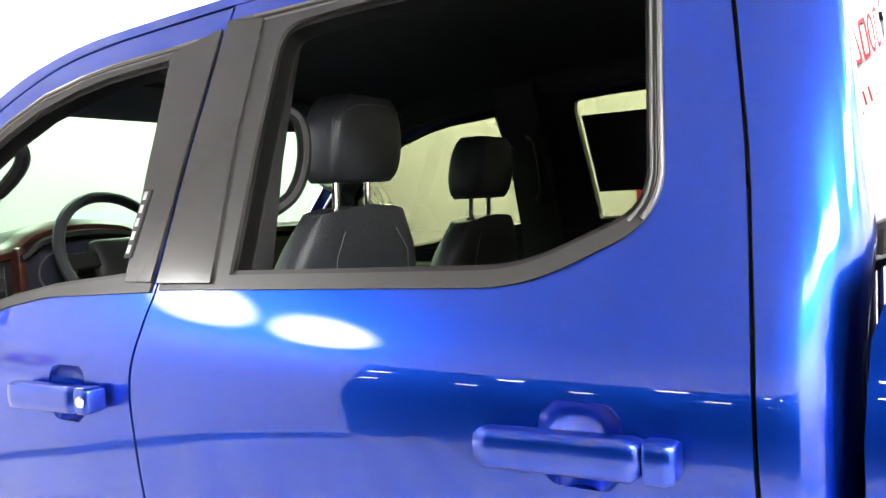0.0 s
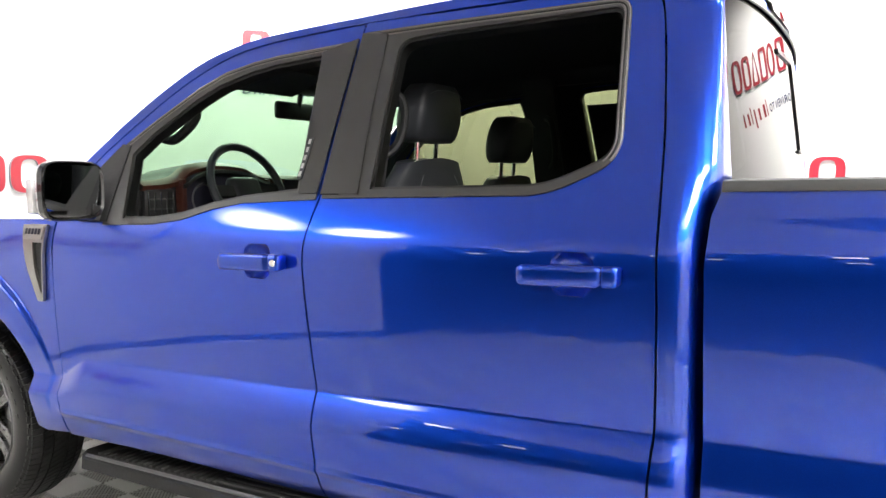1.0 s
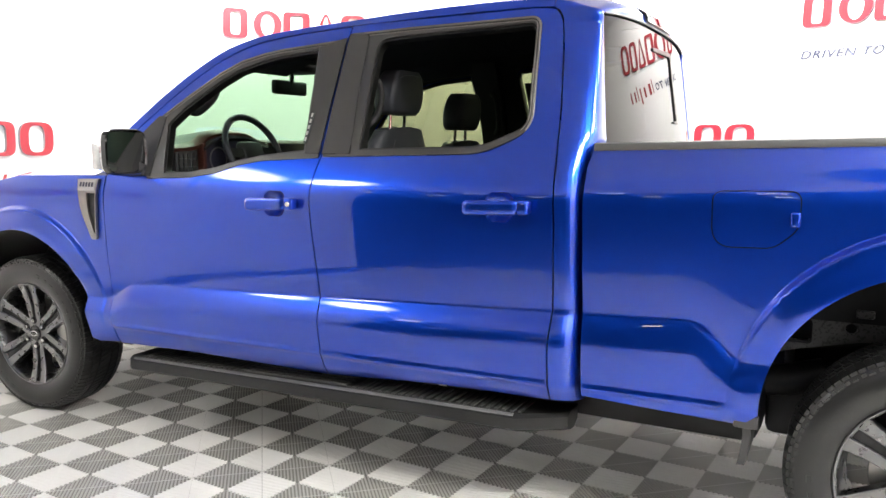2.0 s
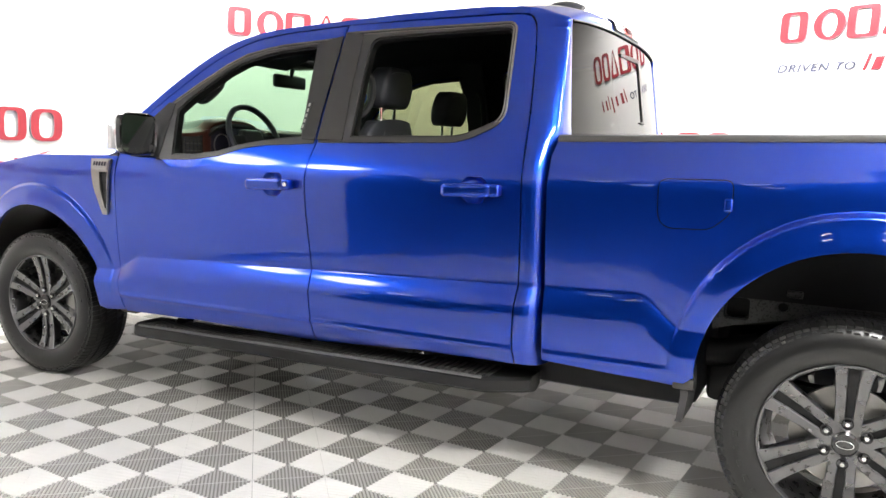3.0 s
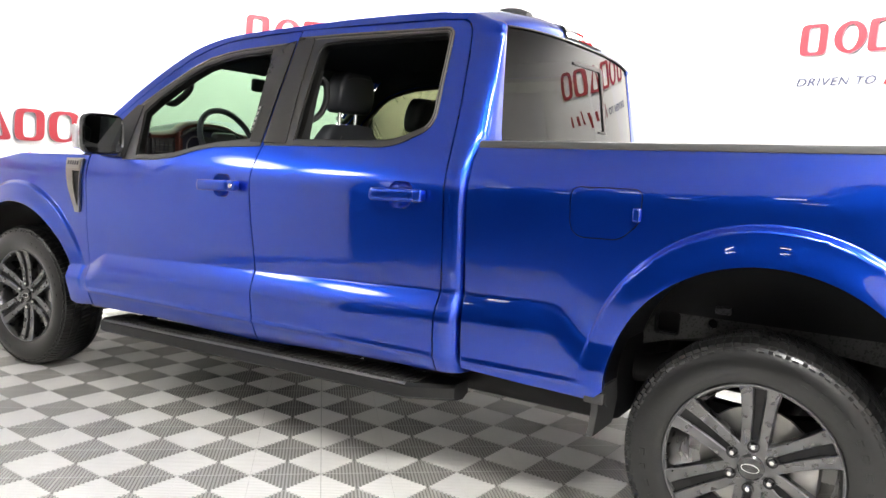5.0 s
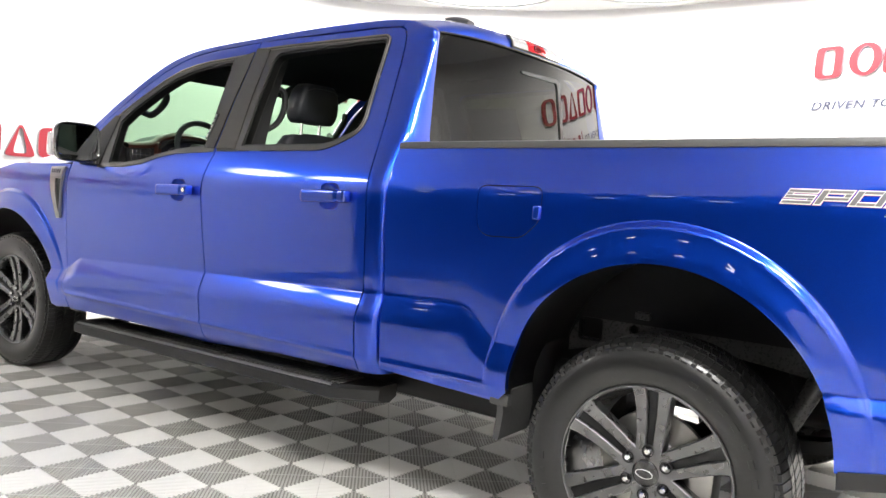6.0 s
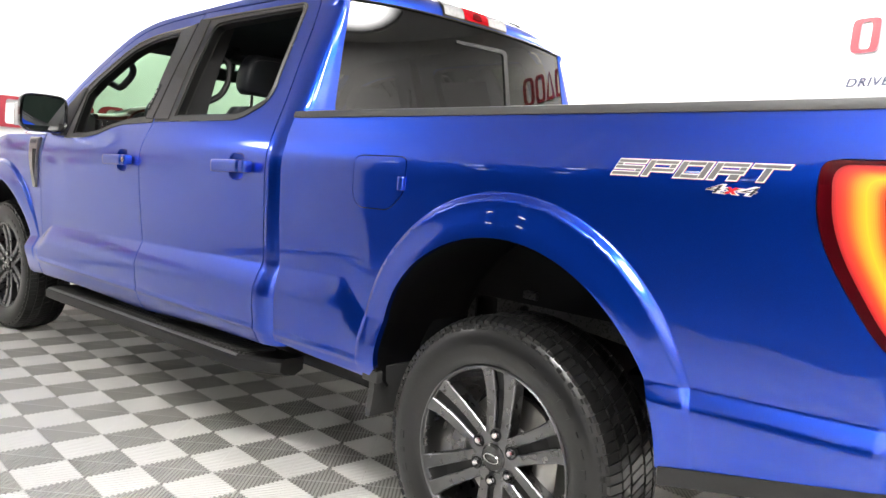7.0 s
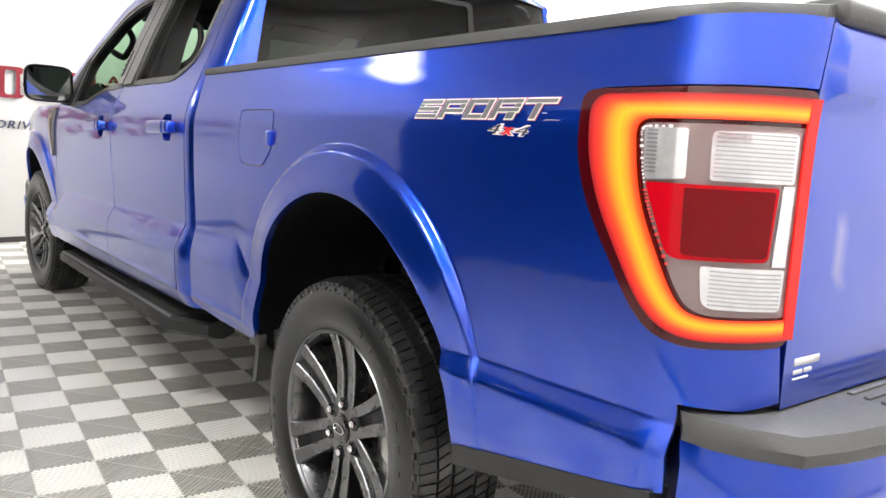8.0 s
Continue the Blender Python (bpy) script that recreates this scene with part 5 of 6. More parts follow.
def wheelhouse(k, sign):
    cx, cz, a, b, fa, fb = ARCHES[k]
    bm = bmesh.new()
    rings = []
    for y in (None, 0.90, 0.75, 0.56):
        e = 0.004 if y is None else 0.03
        ring_ = [(cx + (a + e) * math.cos(t), y, cz + (b + e * 0.7) * math.sin(t)) for t in np.linspace(radians(-8), radians(188), 30)]
        rings.append([(x, sign * (float(half_width(x, z)) - 0.012 if q is None else min(q, float(half_width(x, z)) - 0.03)), z) for x, q, z in ring_])
    loft(bm, rings, False, False)
    rings = [[(cx + (a + 0.03) * math.cos(t), sign * 0.56, cz + (b + 0.02) * math.sin(t)), (cx + (a + 0.03) * math.cos(t), sign * 0.559, 0.78 if math.sin(t) > 0.5 else cz + 0.9 * (b + 0.02) * math.sin(t))] for t in np.linspace(radians(0), radians(180), 30)]
    loft(bm, rings, False, False)
    part("wheelhouse", bm, LINER, truck, "black wheelhouse liner", angle=50)


for k in (0, 1):
    for sign in (-1, 1):
        wheelhouse(k, sign)
for sign in (-1, 1):
    bm = bmesh.new()
    y0, y1 = sorted((sign * 0.78, sign * 0.975))
    rings = [[(x - 0.012, yy, z) for yy in (y0, y1)] + [(x + 0.012, yy, z) for yy in (y1, y0)] for x, z in ((3.475, 0.55), (3.480, 0.48), (3.470, 0.40), (3.465, 0.385))]
    loft(bm, rings)
    part("mud_flap", bm, DARKGREY, truck, "dark grey rear mud flap")
    bm = bmesh.new()
    box(bm, 3.44, 3.512, min(sign * 0.955, sign * 0.985), max(sign * 0.955, sign * 0.985), 0.505, 0.545, 0.006)
    part("flap_clip", bm, DARKGREY, truck)


# ---- wheels ----
TYRE_R = 0.405


def wheel():
    """A wheel about its hub; its face looks to -y."""
    w = new("wheel")
    w.parent = truck
    tagged(w, "dark six-spoke alloy wheel with a black tyre")
    bm = bmesh.new()
    half = [(0.264, -0.112), (0.274, -0.124), (0.298, -0.134), (0.325, -0.138), (0.352, -0.134), (0.372, -0.126), (0.384, -0.117), (0.393, -0.106), (0.397, -0.09), (0.398, -0.05), (0.398, 0.0)]
    revolve(bm, half + [(r, -y) for r, y in half[::-1][1:]], 72)
    tyre = part("tyre", bm, RUBBER, w, "black all-terrain tyre", angle=50)
    # tread blocks: shoulder lugs run down the sidewall, ribs between
    bm = bmesh.new()
    n = 96

    def block(a0, a1, y0, y1, r0, r1, skew=0.0, r_edge=None):
        vs = []
        for r in (r0, r1):
            for a, y in ((a0, y0), (a1, y0), (a1 + skew, y1), (a0 + skew, y1)):
                rr = r if r_edge is None or abs(y) < 0.115 else (r_edge if r == r1 else r_edge - 0.01)
                vs.append(bm.verts.new((rr * math.cos(a), y, rr * math.sin(a))))
        for f in ((4, 5, 6, 7), (0, 1, 5, 4), (1, 2, 6, 5), (2, 3, 7, 6), (3, 0, 4, 7)):
            bm.faces.new([vs[i] for i in f])
    for k in range(n):
        a = 2 * math.pi * k / n
        d = 2 * math.pi / n
        for s in (-1, 1):
            block(a, a + d * 0.80, s * 0.082, s * 0.119, 0.392, TYRE_R, s * 0.012, 0.393)
            block(a + 0.05 * d, a + d * (0.62 if k % 2 else 0.80), s * 0.1185, s * 0.1275, 0.368, 0.388, 0.0, 0.380 if k % 2 else 0.374)
            block(a + d * 0.4, a + d * 1.22, s * 0.040, s * 0.075, 0.392, TYRE_R, s * 0.03)
        block(a + d * 0.15, a + d * 0.95, -0.030, 0.030, 0.392, TYRE_R, 0.045)
    part("tread", bm, RUBBER, tyre, "chunky block tread", smooth=False)
    for k in range(40):
        if k % 20 in (0, 1, 2, 3, 4, 5, 6, 7):
            a = 2 * math.pi * k / 40 + 0.05
            da = 0.07 if k % 3 else 0.045
            rows = [[(r * math.cos(a + q), y, r * math.sin(a + q)) for r, y in ((0.319, -0.136), (0.321, -0.1394), (0.335, -0.1394), (0.337, -0.134))] for q in (0.0, da / 2, da)]
            bm = bmesh.new()
            loft(bm, rows)
            part("sidewall_bar", bm, RUBBER, tyre)
    # rim barrel and bright lip
    bm = bmesh.new()
    revolve(bm, [(0.265, -0.114), (0.257, -0.112), (0.251, -0.098), (0.247, -0.06), (0.230, 0.02), (0.236, 0.10), (0.270, 0.11)], 72)
    rim = part("rim", bm, ALLOY, w, "dark tinted alloy rim", angle=40)
    bm = bmesh.new()
    revolve(bm, [(0.2665, -0.112), (0.2678, -0.120), (0.2652, -0.1235), (0.2625, -0.122), (0.2600, -0.113)], 72)
    part("rim_lip", bm, MACHINED, rim, "bright machined rim lip")
    for k in range(6):
        turn = Matrix.Rotation(2 * math.pi * k / 6 + math.pi / 2, 4, "Y")
        me_v, me_f, me_m = [], [], []
        for s in (-1, 1):
            rows = []
            for r, c, hw, top in ((0.040, 0.0225, 0.0165, -0.094), (0.09, 0.0265, 0.0155, -0.092), (0.14, 0.0290, 0.0160, -0.094), (0.19, 0.0325, 0.0175, -0.100), (0.230, 0.0365, 0.0195, -0.110), (0.257, 0.0410, 0.0230, -0.119)):
                cs = []
                for dz, dy in ((-hw, 0.045), (-hw, 0.0035), (-hw + 0.0028, 0.0), (hw - 0.0028, 0.0), (hw, 0.0035), (hw, 0.045)):
                    cs.append(turn @ Vector((r, top + dy, s * c + dz)))
                rows.append(cs)
            for a, b in zip(rows, rows[1:]):
                for i in range(5):
                    q = len(me_v)
                    me_v += [a[i], a[i + 1], b[i + 1], b[i]]
                    me_f.append([q, q + 1, q + 2, q + 3])
                    me_m.append(1 if i in (1, 3) else 0)
        # recessed web between the two bars, its shade painted in as darker alloy
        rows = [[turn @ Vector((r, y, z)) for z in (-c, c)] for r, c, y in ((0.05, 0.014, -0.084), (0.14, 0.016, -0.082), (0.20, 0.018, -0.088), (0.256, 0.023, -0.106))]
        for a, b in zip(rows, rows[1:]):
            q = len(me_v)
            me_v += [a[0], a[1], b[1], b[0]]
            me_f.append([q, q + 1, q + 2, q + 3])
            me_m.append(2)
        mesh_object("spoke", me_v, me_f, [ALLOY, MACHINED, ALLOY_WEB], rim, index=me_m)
    bm = bmesh.new()
    revolve(bm, [(0.0, -0.094), (0.044, -0.094), (0.052, -0.088), (0.070, -0.070), (0.085, -0.05), (0.09, 0.0)], 48)
    part("hub_plate", bm, ALLOY, rim)
    bm = bmesh.new()
    revolve(bm, [(0.0, -0.104), (0.034, -0.103), (0.040, -0.0985), (0.041, -0.094)], 36)
    cap = part("centre_cap", bm, GLOSSBLACK, rim, "dark centre cap")
    bm = bmesh.new()
    tube(bm, [(0.026 * math.cos(a), -0.105, 0.0125 * math.sin(a)) for a in np.linspace(0, 2 * math.pi, 25)], 0.0018, 6, False)
    part("cap_ring", bm, CHROME, cap, "bright oval ring")
    for k in range(6):
        a = 2 * math.pi * k / 6 + math.pi / 2
        c = (0.0675 * math.cos(a), 0, 0.0675 * math.sin(a))
        bm = bmesh.new()
        revolve(bm, [(0.0, -0.106), (0.007, -0.106), (0.0105, -0.102), (0.0115, -0.070)], 6, "y", c)
        part("lug_nut", bm, CHROME, rim, "chrome wheel nut", angle=20)
        bm = bmesh.new()
        revolve(bm, [(0.0125, -0.080), (0.0150, -0.0965), (0.0185, -0.0965), (0.0190, -0.070)], 16, "y", c)
        part("nut_seat", bm, BLACK, rim)
    bm = bmesh.new()
    revolve(bm, [(0.05, -0.02), (0.172, -0.02), (0.175, -0.012), (0.172, 0.0), (0.05, 0.0)], 40)
    part("brake_disc", bm, STEEL, w, "bare steel brake disc")
    bm = bmesh.new()
    box(bm, 0.10, 0.19, -0.055, 0.03, -0.07, 0.09, 0.02)
    part("brake_caliper", bm, STEEL, w, "grey brake caliper")
    bm = bmesh.new()
    tube(bm, [(-0.17, -0.085, -0.16), (-0.165, -0.105, -0.155)], 0.004, 6)
    part("valve", bm, BLACK, w)
    return w


def copy_part(ob, m, parent):
    """A copy of a part with its pieces, on the same meshes."""
    made = {}
    for o in (ob, *ob.children_recursive):
        made[o] = o.copy()
        scene.collection.objects.link(made[o])
        made[o].parent = made.get(o.parent, o.parent)
    made[ob].parent = parent
    made[ob].matrix_basis = m
    return made[ob]


w0 = wheel()
w0.matrix_basis = pose(WB, -0.862, TYRE_R, 0, 2, 0)
copy_part(w0, pose(0.0, -0.858, TYRE_R, 0, -4, 3), truck)
copy_part(w0, pose(WB, 0.862, TYRE_R, 0, 9, 180), truck)
copy_part(w0, pose(0.0, 0.858, TYRE_R, 0, 40, 184), truck)

# ---- cargo bed ----
bm = bmesh.new()
box(bm, 3.035, 5.04, -0.53, 0.53, 0.88, 0.94, 0.01)
for y in (-1, 1):
    for x0, x1 in ((3.035, 3.44), (4.56, 5.04)):
        box(bm, x0, x1, min(y * 0.532, y * 0.80), max(y * 0.532, y * 0.80), 0.88, 0.94)
part("bed_floor", bm, BLACK, truck, "black cargo bed floor")
for y in (-1, 1):
    bm = bmesh.new()
    y0, y1 = sorted((y * 0.80, y * 0.84))
    for x0, x1, z0, z1 in ((3.035, 3.44, 0.88, 1.062), (4.56, 5.04, 0.88, 1.062), (3.035, 5.04, 1.064, 1.36)):
        box(bm, x0, x1, y0, y1, z0, z1)
    part("bed_wall", bm, BLACK, truck, "black cargo bed wall", smooth=False)
    bm = bmesh.new()
    y0, y1 = sorted((y * 0.555, y * 0.80))
    box(bm, 3.44, 4.56, y0, y1, 1.064, 1.09, 0.008)
    box(bm, 3.44, 4.56, min(y * 0.535, y * 0.553), max(y * 0.535, y * 0.553), 0.94, 1.09)
    part("wheel_tub", bm, BLACK, truck, "black wheel tub in the cargo bed", smooth=False)
bm = bmesh.new()
box(bm, 3.022, 3.05, -0.84, 0.84, 0.60, 1.34, 0.008)
part("bed_front_wall", bm, BLACK, truck, "black cargo bed front wall")


def bed_rail(sign):
    bm = bmesh.new()
    rings = []
    for x in np.linspace(2.975, 5.095, 24):
        z = float(np.interp(x, [2.975, 4.0, 4.68, 5.1], [1.357, 1.375, 1.388, 1.399]))
        s = float(half_width(x, z))
        c = 0.0 if x < 4.95 else 0.17 * (1 - math.cos(min((x - 4.93) / 0.17, 1) * 1.4))
        rings.append([(x, sign * (s - c + d), z + dz) for d, dz in ((-0.11, -0.03), (-0.11, 0.014), (-0.095, 0.021), (-0.02, 0.022), (0.001, 0.018), (0.006, 0.008), (0.006, -0.004), (-0.01, -0.006))])
    loft(bm, rings)
    part("rail_cap", bm, DARKGREY, truck, "dark grey textured bed rail cap", angle=30)


sides(bed_rail)


def gate_place(u, v):
    lip = 0.018 * step01((v - 1.275) / 0.02) - 0.022 * step01((v - 1.36) / 0.05)
    dish = -0.006 * step01((0.70 - np.abs(u)) / 0.03) * step01((v - 0.98) / 0.02) * step01((1.12 - v) / 0.03)
    wide = half_width(4.93 + 0 * u, v) - 0.17 * (1 - math.cos(0.242 / 0.17)) - 0.004
    return np.stack([5.098 + lip * step01((0.815 - np.abs(u)) / 0.03) + dish, u / 0.816 * wide, v], 1)


GATE = [(-0.816, 0.80), (0.816, 0.80), (0.816, 1.40), (-0.816, 1.40)]
gate = sheet("tailgate", GATE, [], gate_place, (1, 0, 0), BLUE, truck, "blue tailgate with a stepped upper edge", lines=[[(-0.8, z), (0.8, z)] for z in (1.275, 1.295, 1.36)], step=0.035)
bm = bmesh.new()
box(bm, 5.035, 5.112, -0.81, 0.81, 1.394, 1.432, 0.012, 3)
part("gate_cap", bm, DARKGREY, gate, "dark grey tailgate cap")
bm = bmesh.new()
box(bm, 5.03, 5.06, -0.79, 0.79, 0.82, 1.38)
part("gate_inner", bm, BLACK, gate)
for y0, y1, z0, z1 in ((-0.802, -0.722, 0.866, 0.879), (-0.802, -0.774, 0.852, 0.860), (-0.769, -0.744, 0.852, 0.860), (-0.802, -0.752, 0.843, 0.847)):
    bm = bmesh.new()
    box(bm, 5.090, 5.100, y0, y1, z0, z1, 0.002)
    part("gate_badge", bm, DECAL_SILVER, gate, "silver badge bar")


# ---- tail lamps ----
def tail_lamp(sign):
    pl, out = side_place(sign), (0, sign, 0)
    big = rounded([(5.170, 0.905, 0.03), (4.982, 0.893, 0.06), (4.918, 0.930, 0.06), (4.782, 1.13, 0.10), (4.775, 1.284, 0.03), (5.170, 1.291, 0.02)])
    lamp = sheet("tail_lamp", big, [], pl, out, DEEP_BORDER, truck, "tail lamp with a lit amber hook and clear lenses", step=0.025, hem=0.03, lift=0.006)
    tube_in = rounded([(5.160, 0.9485), (5.016, 0.943, 0.04), (4.986, 0.968, 0.04), (4.912, 1.124, 0.05), (4.897, 1.238, 0.03), (5.160, 1.243)])
    glow = rounded([(5.172, 0.918), (4.992, 0.906, 0.05), (4.930, 0.950, 0.06), (4.815, 1.130, 0.10), (4.800, 1.275, 0.04), (5.172, 1.279)])
    inner = rounded([(5.160, 0.953), (5.022, 0.948, 0.03), (4.994, 0.970, 0.04), (4.922, 1.126, 0.05), (4.906, 1.232, 0.02), (5.160, 1.236)])

    def band(a, b, name, mat, lift):
        # the ring between two hooks, open at the corner side
        sheet(name, a + b[::-1], [], pl, out, mat, lamp, step=0.02, hem=0.004, lift=lift)
    hooks = [np.array(glow), np.array(tube_in)]

    def hook(f):
        return [tuple(q) for q in hooks[0] + (hooks[1] - hooks[0]) * f]
    for k, mat in enumerate(HOOK_LIGHT):
        f = k / len(HOOK_LIGHT)
        band(hook(f), hook(f + 1 / len(HOOK_LIGHT)), "amber_tube" if 0.3 < f < 0.9 else "red_glow", mat, 0.012)
    sheet("red_edge", [(5.150, 0.92), (5.169, 0.92), (5.169, 1.278), (5.150, 1.278)], [], pl, out, LIT_RED, lamp, step=0.03, hem=0.004, lift=0.013)
    line = [q for q in inset(dense(inner, 0.012), 0.005) if q[0] < 4.98]
    for low, mat, label in ((False, LIT_WHITE, "row of small lit white points"), (True, LIT_RED, "row of small lit red points")):
        q = np.array([p for p in line if (p[1] < 1.14) == low])
        q = pl(*q.T) + np.array([0, sign * 0.012, 0])
        bm = bmesh.new()
        for p, n in zip(q, q[1:]):
            if np.linalg.norm(n - p) < 0.03:
                tube(bm, [p, p + (n - p) * random.uniform(0.2, 0.5)], random.uniform(0.0012, 0.0030), 6)
        part("led_line", bm, mat, lamp, label)
    sheet("lamp_bezel", inner, [], pl, out, LENS_SMOKE, lamp, step=0.025, hem=0.004, lift=0.008)
    for q, mat, name in ((rounded([(4.918, 1.225, 0.01), (4.988, 1.226, 0.006), (4.990, 1.152, 0.006), (4.925, 1.146, 0.01)]), LENS_CLEAR, "reversing_lens"),
                         (rounded([(5.020, 1.224, 0.01), (5.140, 1.226, 0.01), (5.140, 1.153, 0.006), (5.022, 1.152, 0.006)]), LENS_CLEAR, "reversing_lens"),
                         (rounded([(4.928, 1.143, 0.006), (5.118, 1.147, 0.006), (5.112, 1.036, 0.01), (4.972, 1.030, 0.02)]), LENS_RED, "brake_lens"),
                         (rounded([(5.124, 1.150), (5.142, 1.150), (5.140, 1.030), (5.118, 1.030)]), LENS_CLEAR, "side_lens"),
                         (rounded([(5.020, 1.024, 0.006), (5.140, 1.026, 0.006), (5.138, 0.962, 0.01), (5.026, 0.960, 0.02)]), LENS_CLEAR, "lower_lens")):
        sheet(name, q, [], pl, out, mat, lamp, step=0.02, hem=0.004, lift=0.012)
    sheet("brake_lens_inner", rounded([(4.990, 1.139, 0.004), (5.112, 1.141, 0.004), (5.108, 1.042, 0.008), (4.992, 1.038, 0.008)]), [], pl, out, LENS_DARKRED, lamp, step=0.02, hem=0.002, lift=0.0145)
    for k in range(11):
        z = 1.158 + 0.0062 * k
        for u0, u1 in ((4.926, 4.944), (5.026, 5.134)):
            sheet("lens_rib", [(u0, z), (u1, z), (u1, z + 0.0022), (u0, z + 0.0022)], [], pl, out, LENS_RIB, lamp, step=0.05, hem=0.002, lift=0.0140)
    for k in range(9):
        z = 0.966 + 0.0064 * k
        sheet("lens_rib", [(5.034, z), (5.134, z), (5.134, z + 0.0022), (5.034, z + 0.0022)], [], pl, out, LENS_RIB, lamp, step=0.05, hem=0.002, lift=0.0140)


sides(tail_lamp)

# ---- rear bumper ----
BUMP = [(5.008, 0.952), (5.055, 0.947), (5.11, 0.925), (5.17, 0.885), (5.195, 0.80), (5.212, 0.70), (5.225, 0.40), (5.230, 0.0)]
BUMP = BUMP + [(x, -y) for x, y in BUMP[::-1][1:]]
bm = bmesh.new()
rings = []
for x, y in BUMP:
    nx, ny = (-0.03 if x > 5.1 else 0.0), (-0.03 if abs(y) > 0.8 and y > 0 else (0.03 if abs(y) > 0.8 else 0))
    rings.append([(x, y, 0.743), (x + 0.008, y * 1.004, 0.705), (x + 0.006, y * 1.003, 0.60), (x - 0.03, y * 0.985, 0.50), (x - 0.07, y * 0.93, 0.50), (x - 0.07, y * 0.93, 0.735)])
loft(bm, rings)
bumper = part("rear_bumper", bm, BLUE, truck, "blue rear bumper with a grey step pad", angle=40)
bm = bmesh.new()
rings = []
for x, y in BUMP:
    k = 0.70 if abs(y) > 0.9 else 0.93
    xin = 5.008 if abs(y) > 0.93 else 5.03
    rings.append([(xin, y * (0.93 if abs(y) > 0.8 else 1.0), 0.746), (x + 0.004, y * 1.003, 0.744), (x + 0.007, y * 1.005, 0.765), (x - 0.006, y * 0.997, 0.788), (x - 0.03, y * 0.975, 0.795), (xin, y * (0.92 if abs(y) > 0.8 else 1.0), 0.797)])
loft(bm, rings)
pad = part("step_pad", bm, DARKGREY, bumper, "dark grey plastic step pad", angle=35)
for k in range(4):
    bm = bmesh.new()
    box(bm, 5.105 + 0.028 * k, 5.117 + 0.028 * k, -0.62, 0.62, 0.793, 0.800, 0.002)
    part("pad_rib", bm, DARKGREY, pad)
for y in (-0.70, -0.28, 0.28, 0.70):
    bm = bmesh.new()
    revolve(bm, [(0.0, 0.006), (0.011, 0.006), (0.0135, 0.0), (0.014, -0.01)], 18)
    bmesh.ops.transform(bm, verts=bm.verts, matrix=Matrix.Translation((5.228 if abs(y) < 0.5 else 5.219, y, 0.655)) @ Matrix.Rotation(radians(-90), 4, "Z"))
    part("parking_sensor", bm, BLUE, bumper, "round parking sensor")
for sign in (-1, 1):
    bm = bmesh.new()
    rings = [[(x, sign * (float(half_width(x, z + 0.02)) - d), z + dz) for d, dz in ((0.0, 0.0), (0.004, -0.045), (0.05, -0.06), (0.05, 0.0))] for x, z in zip(np.linspace(4.50, 4.99, 8), np.linspace(0.556, 0.655, 8))]
    loft(bm, rings)
    part("lower_trim", bm, BLACK, truck, "dark grey trim under the bed side")


# ---- decals ----
def lettering(name, body, mat, size, x, y, z, shear=0.25, offset=0.0, extrude=0.0008, spacing=1.0, width=None, turn=None, bend=0.0):
    cu = bpy.data.curves.new(name, "FONT")
    cu.body, cu.size, cu.shear, cu.offset, cu.extrude, cu.space_character = body, size, shear, offset, extrude, spacing
    cu.resolution_u = 3
    tmp = bpy.data.objects.new(name, cu)
    scene.collection.objects.link(tmp)
    bpy.context.view_layer.update()
    me = bpy.data.meshes.new_from_object(tmp.evaluated_get(bpy.context.evaluated_depsgraph_get()))
    bpy.data.objects.remove(tmp)
    bpy.data.curves.remove(cu)
    v = np.array([tuple(q.co) for q in me.vertices])
    sx = 1.0 if width is None else width / (v[:, 0].max() - v[:, 0].min())
    x_min = v[:, 0].min()
    for q in me.vertices:
        q.co = ((q.co.x - x_min) * sx, q.co.y, q.co.z + bend * ((q.co.x - x_min) * sx + x) ** 2)
    me.materials.clear()
    me.materials.append(mat)
    ob = new(name, me)
    ob.matrix_basis = Matrix.Translation((x, y, z)) @ (turn if turn is not None else Matrix.Rotation(radians(90), 4, "X"))
    return ob


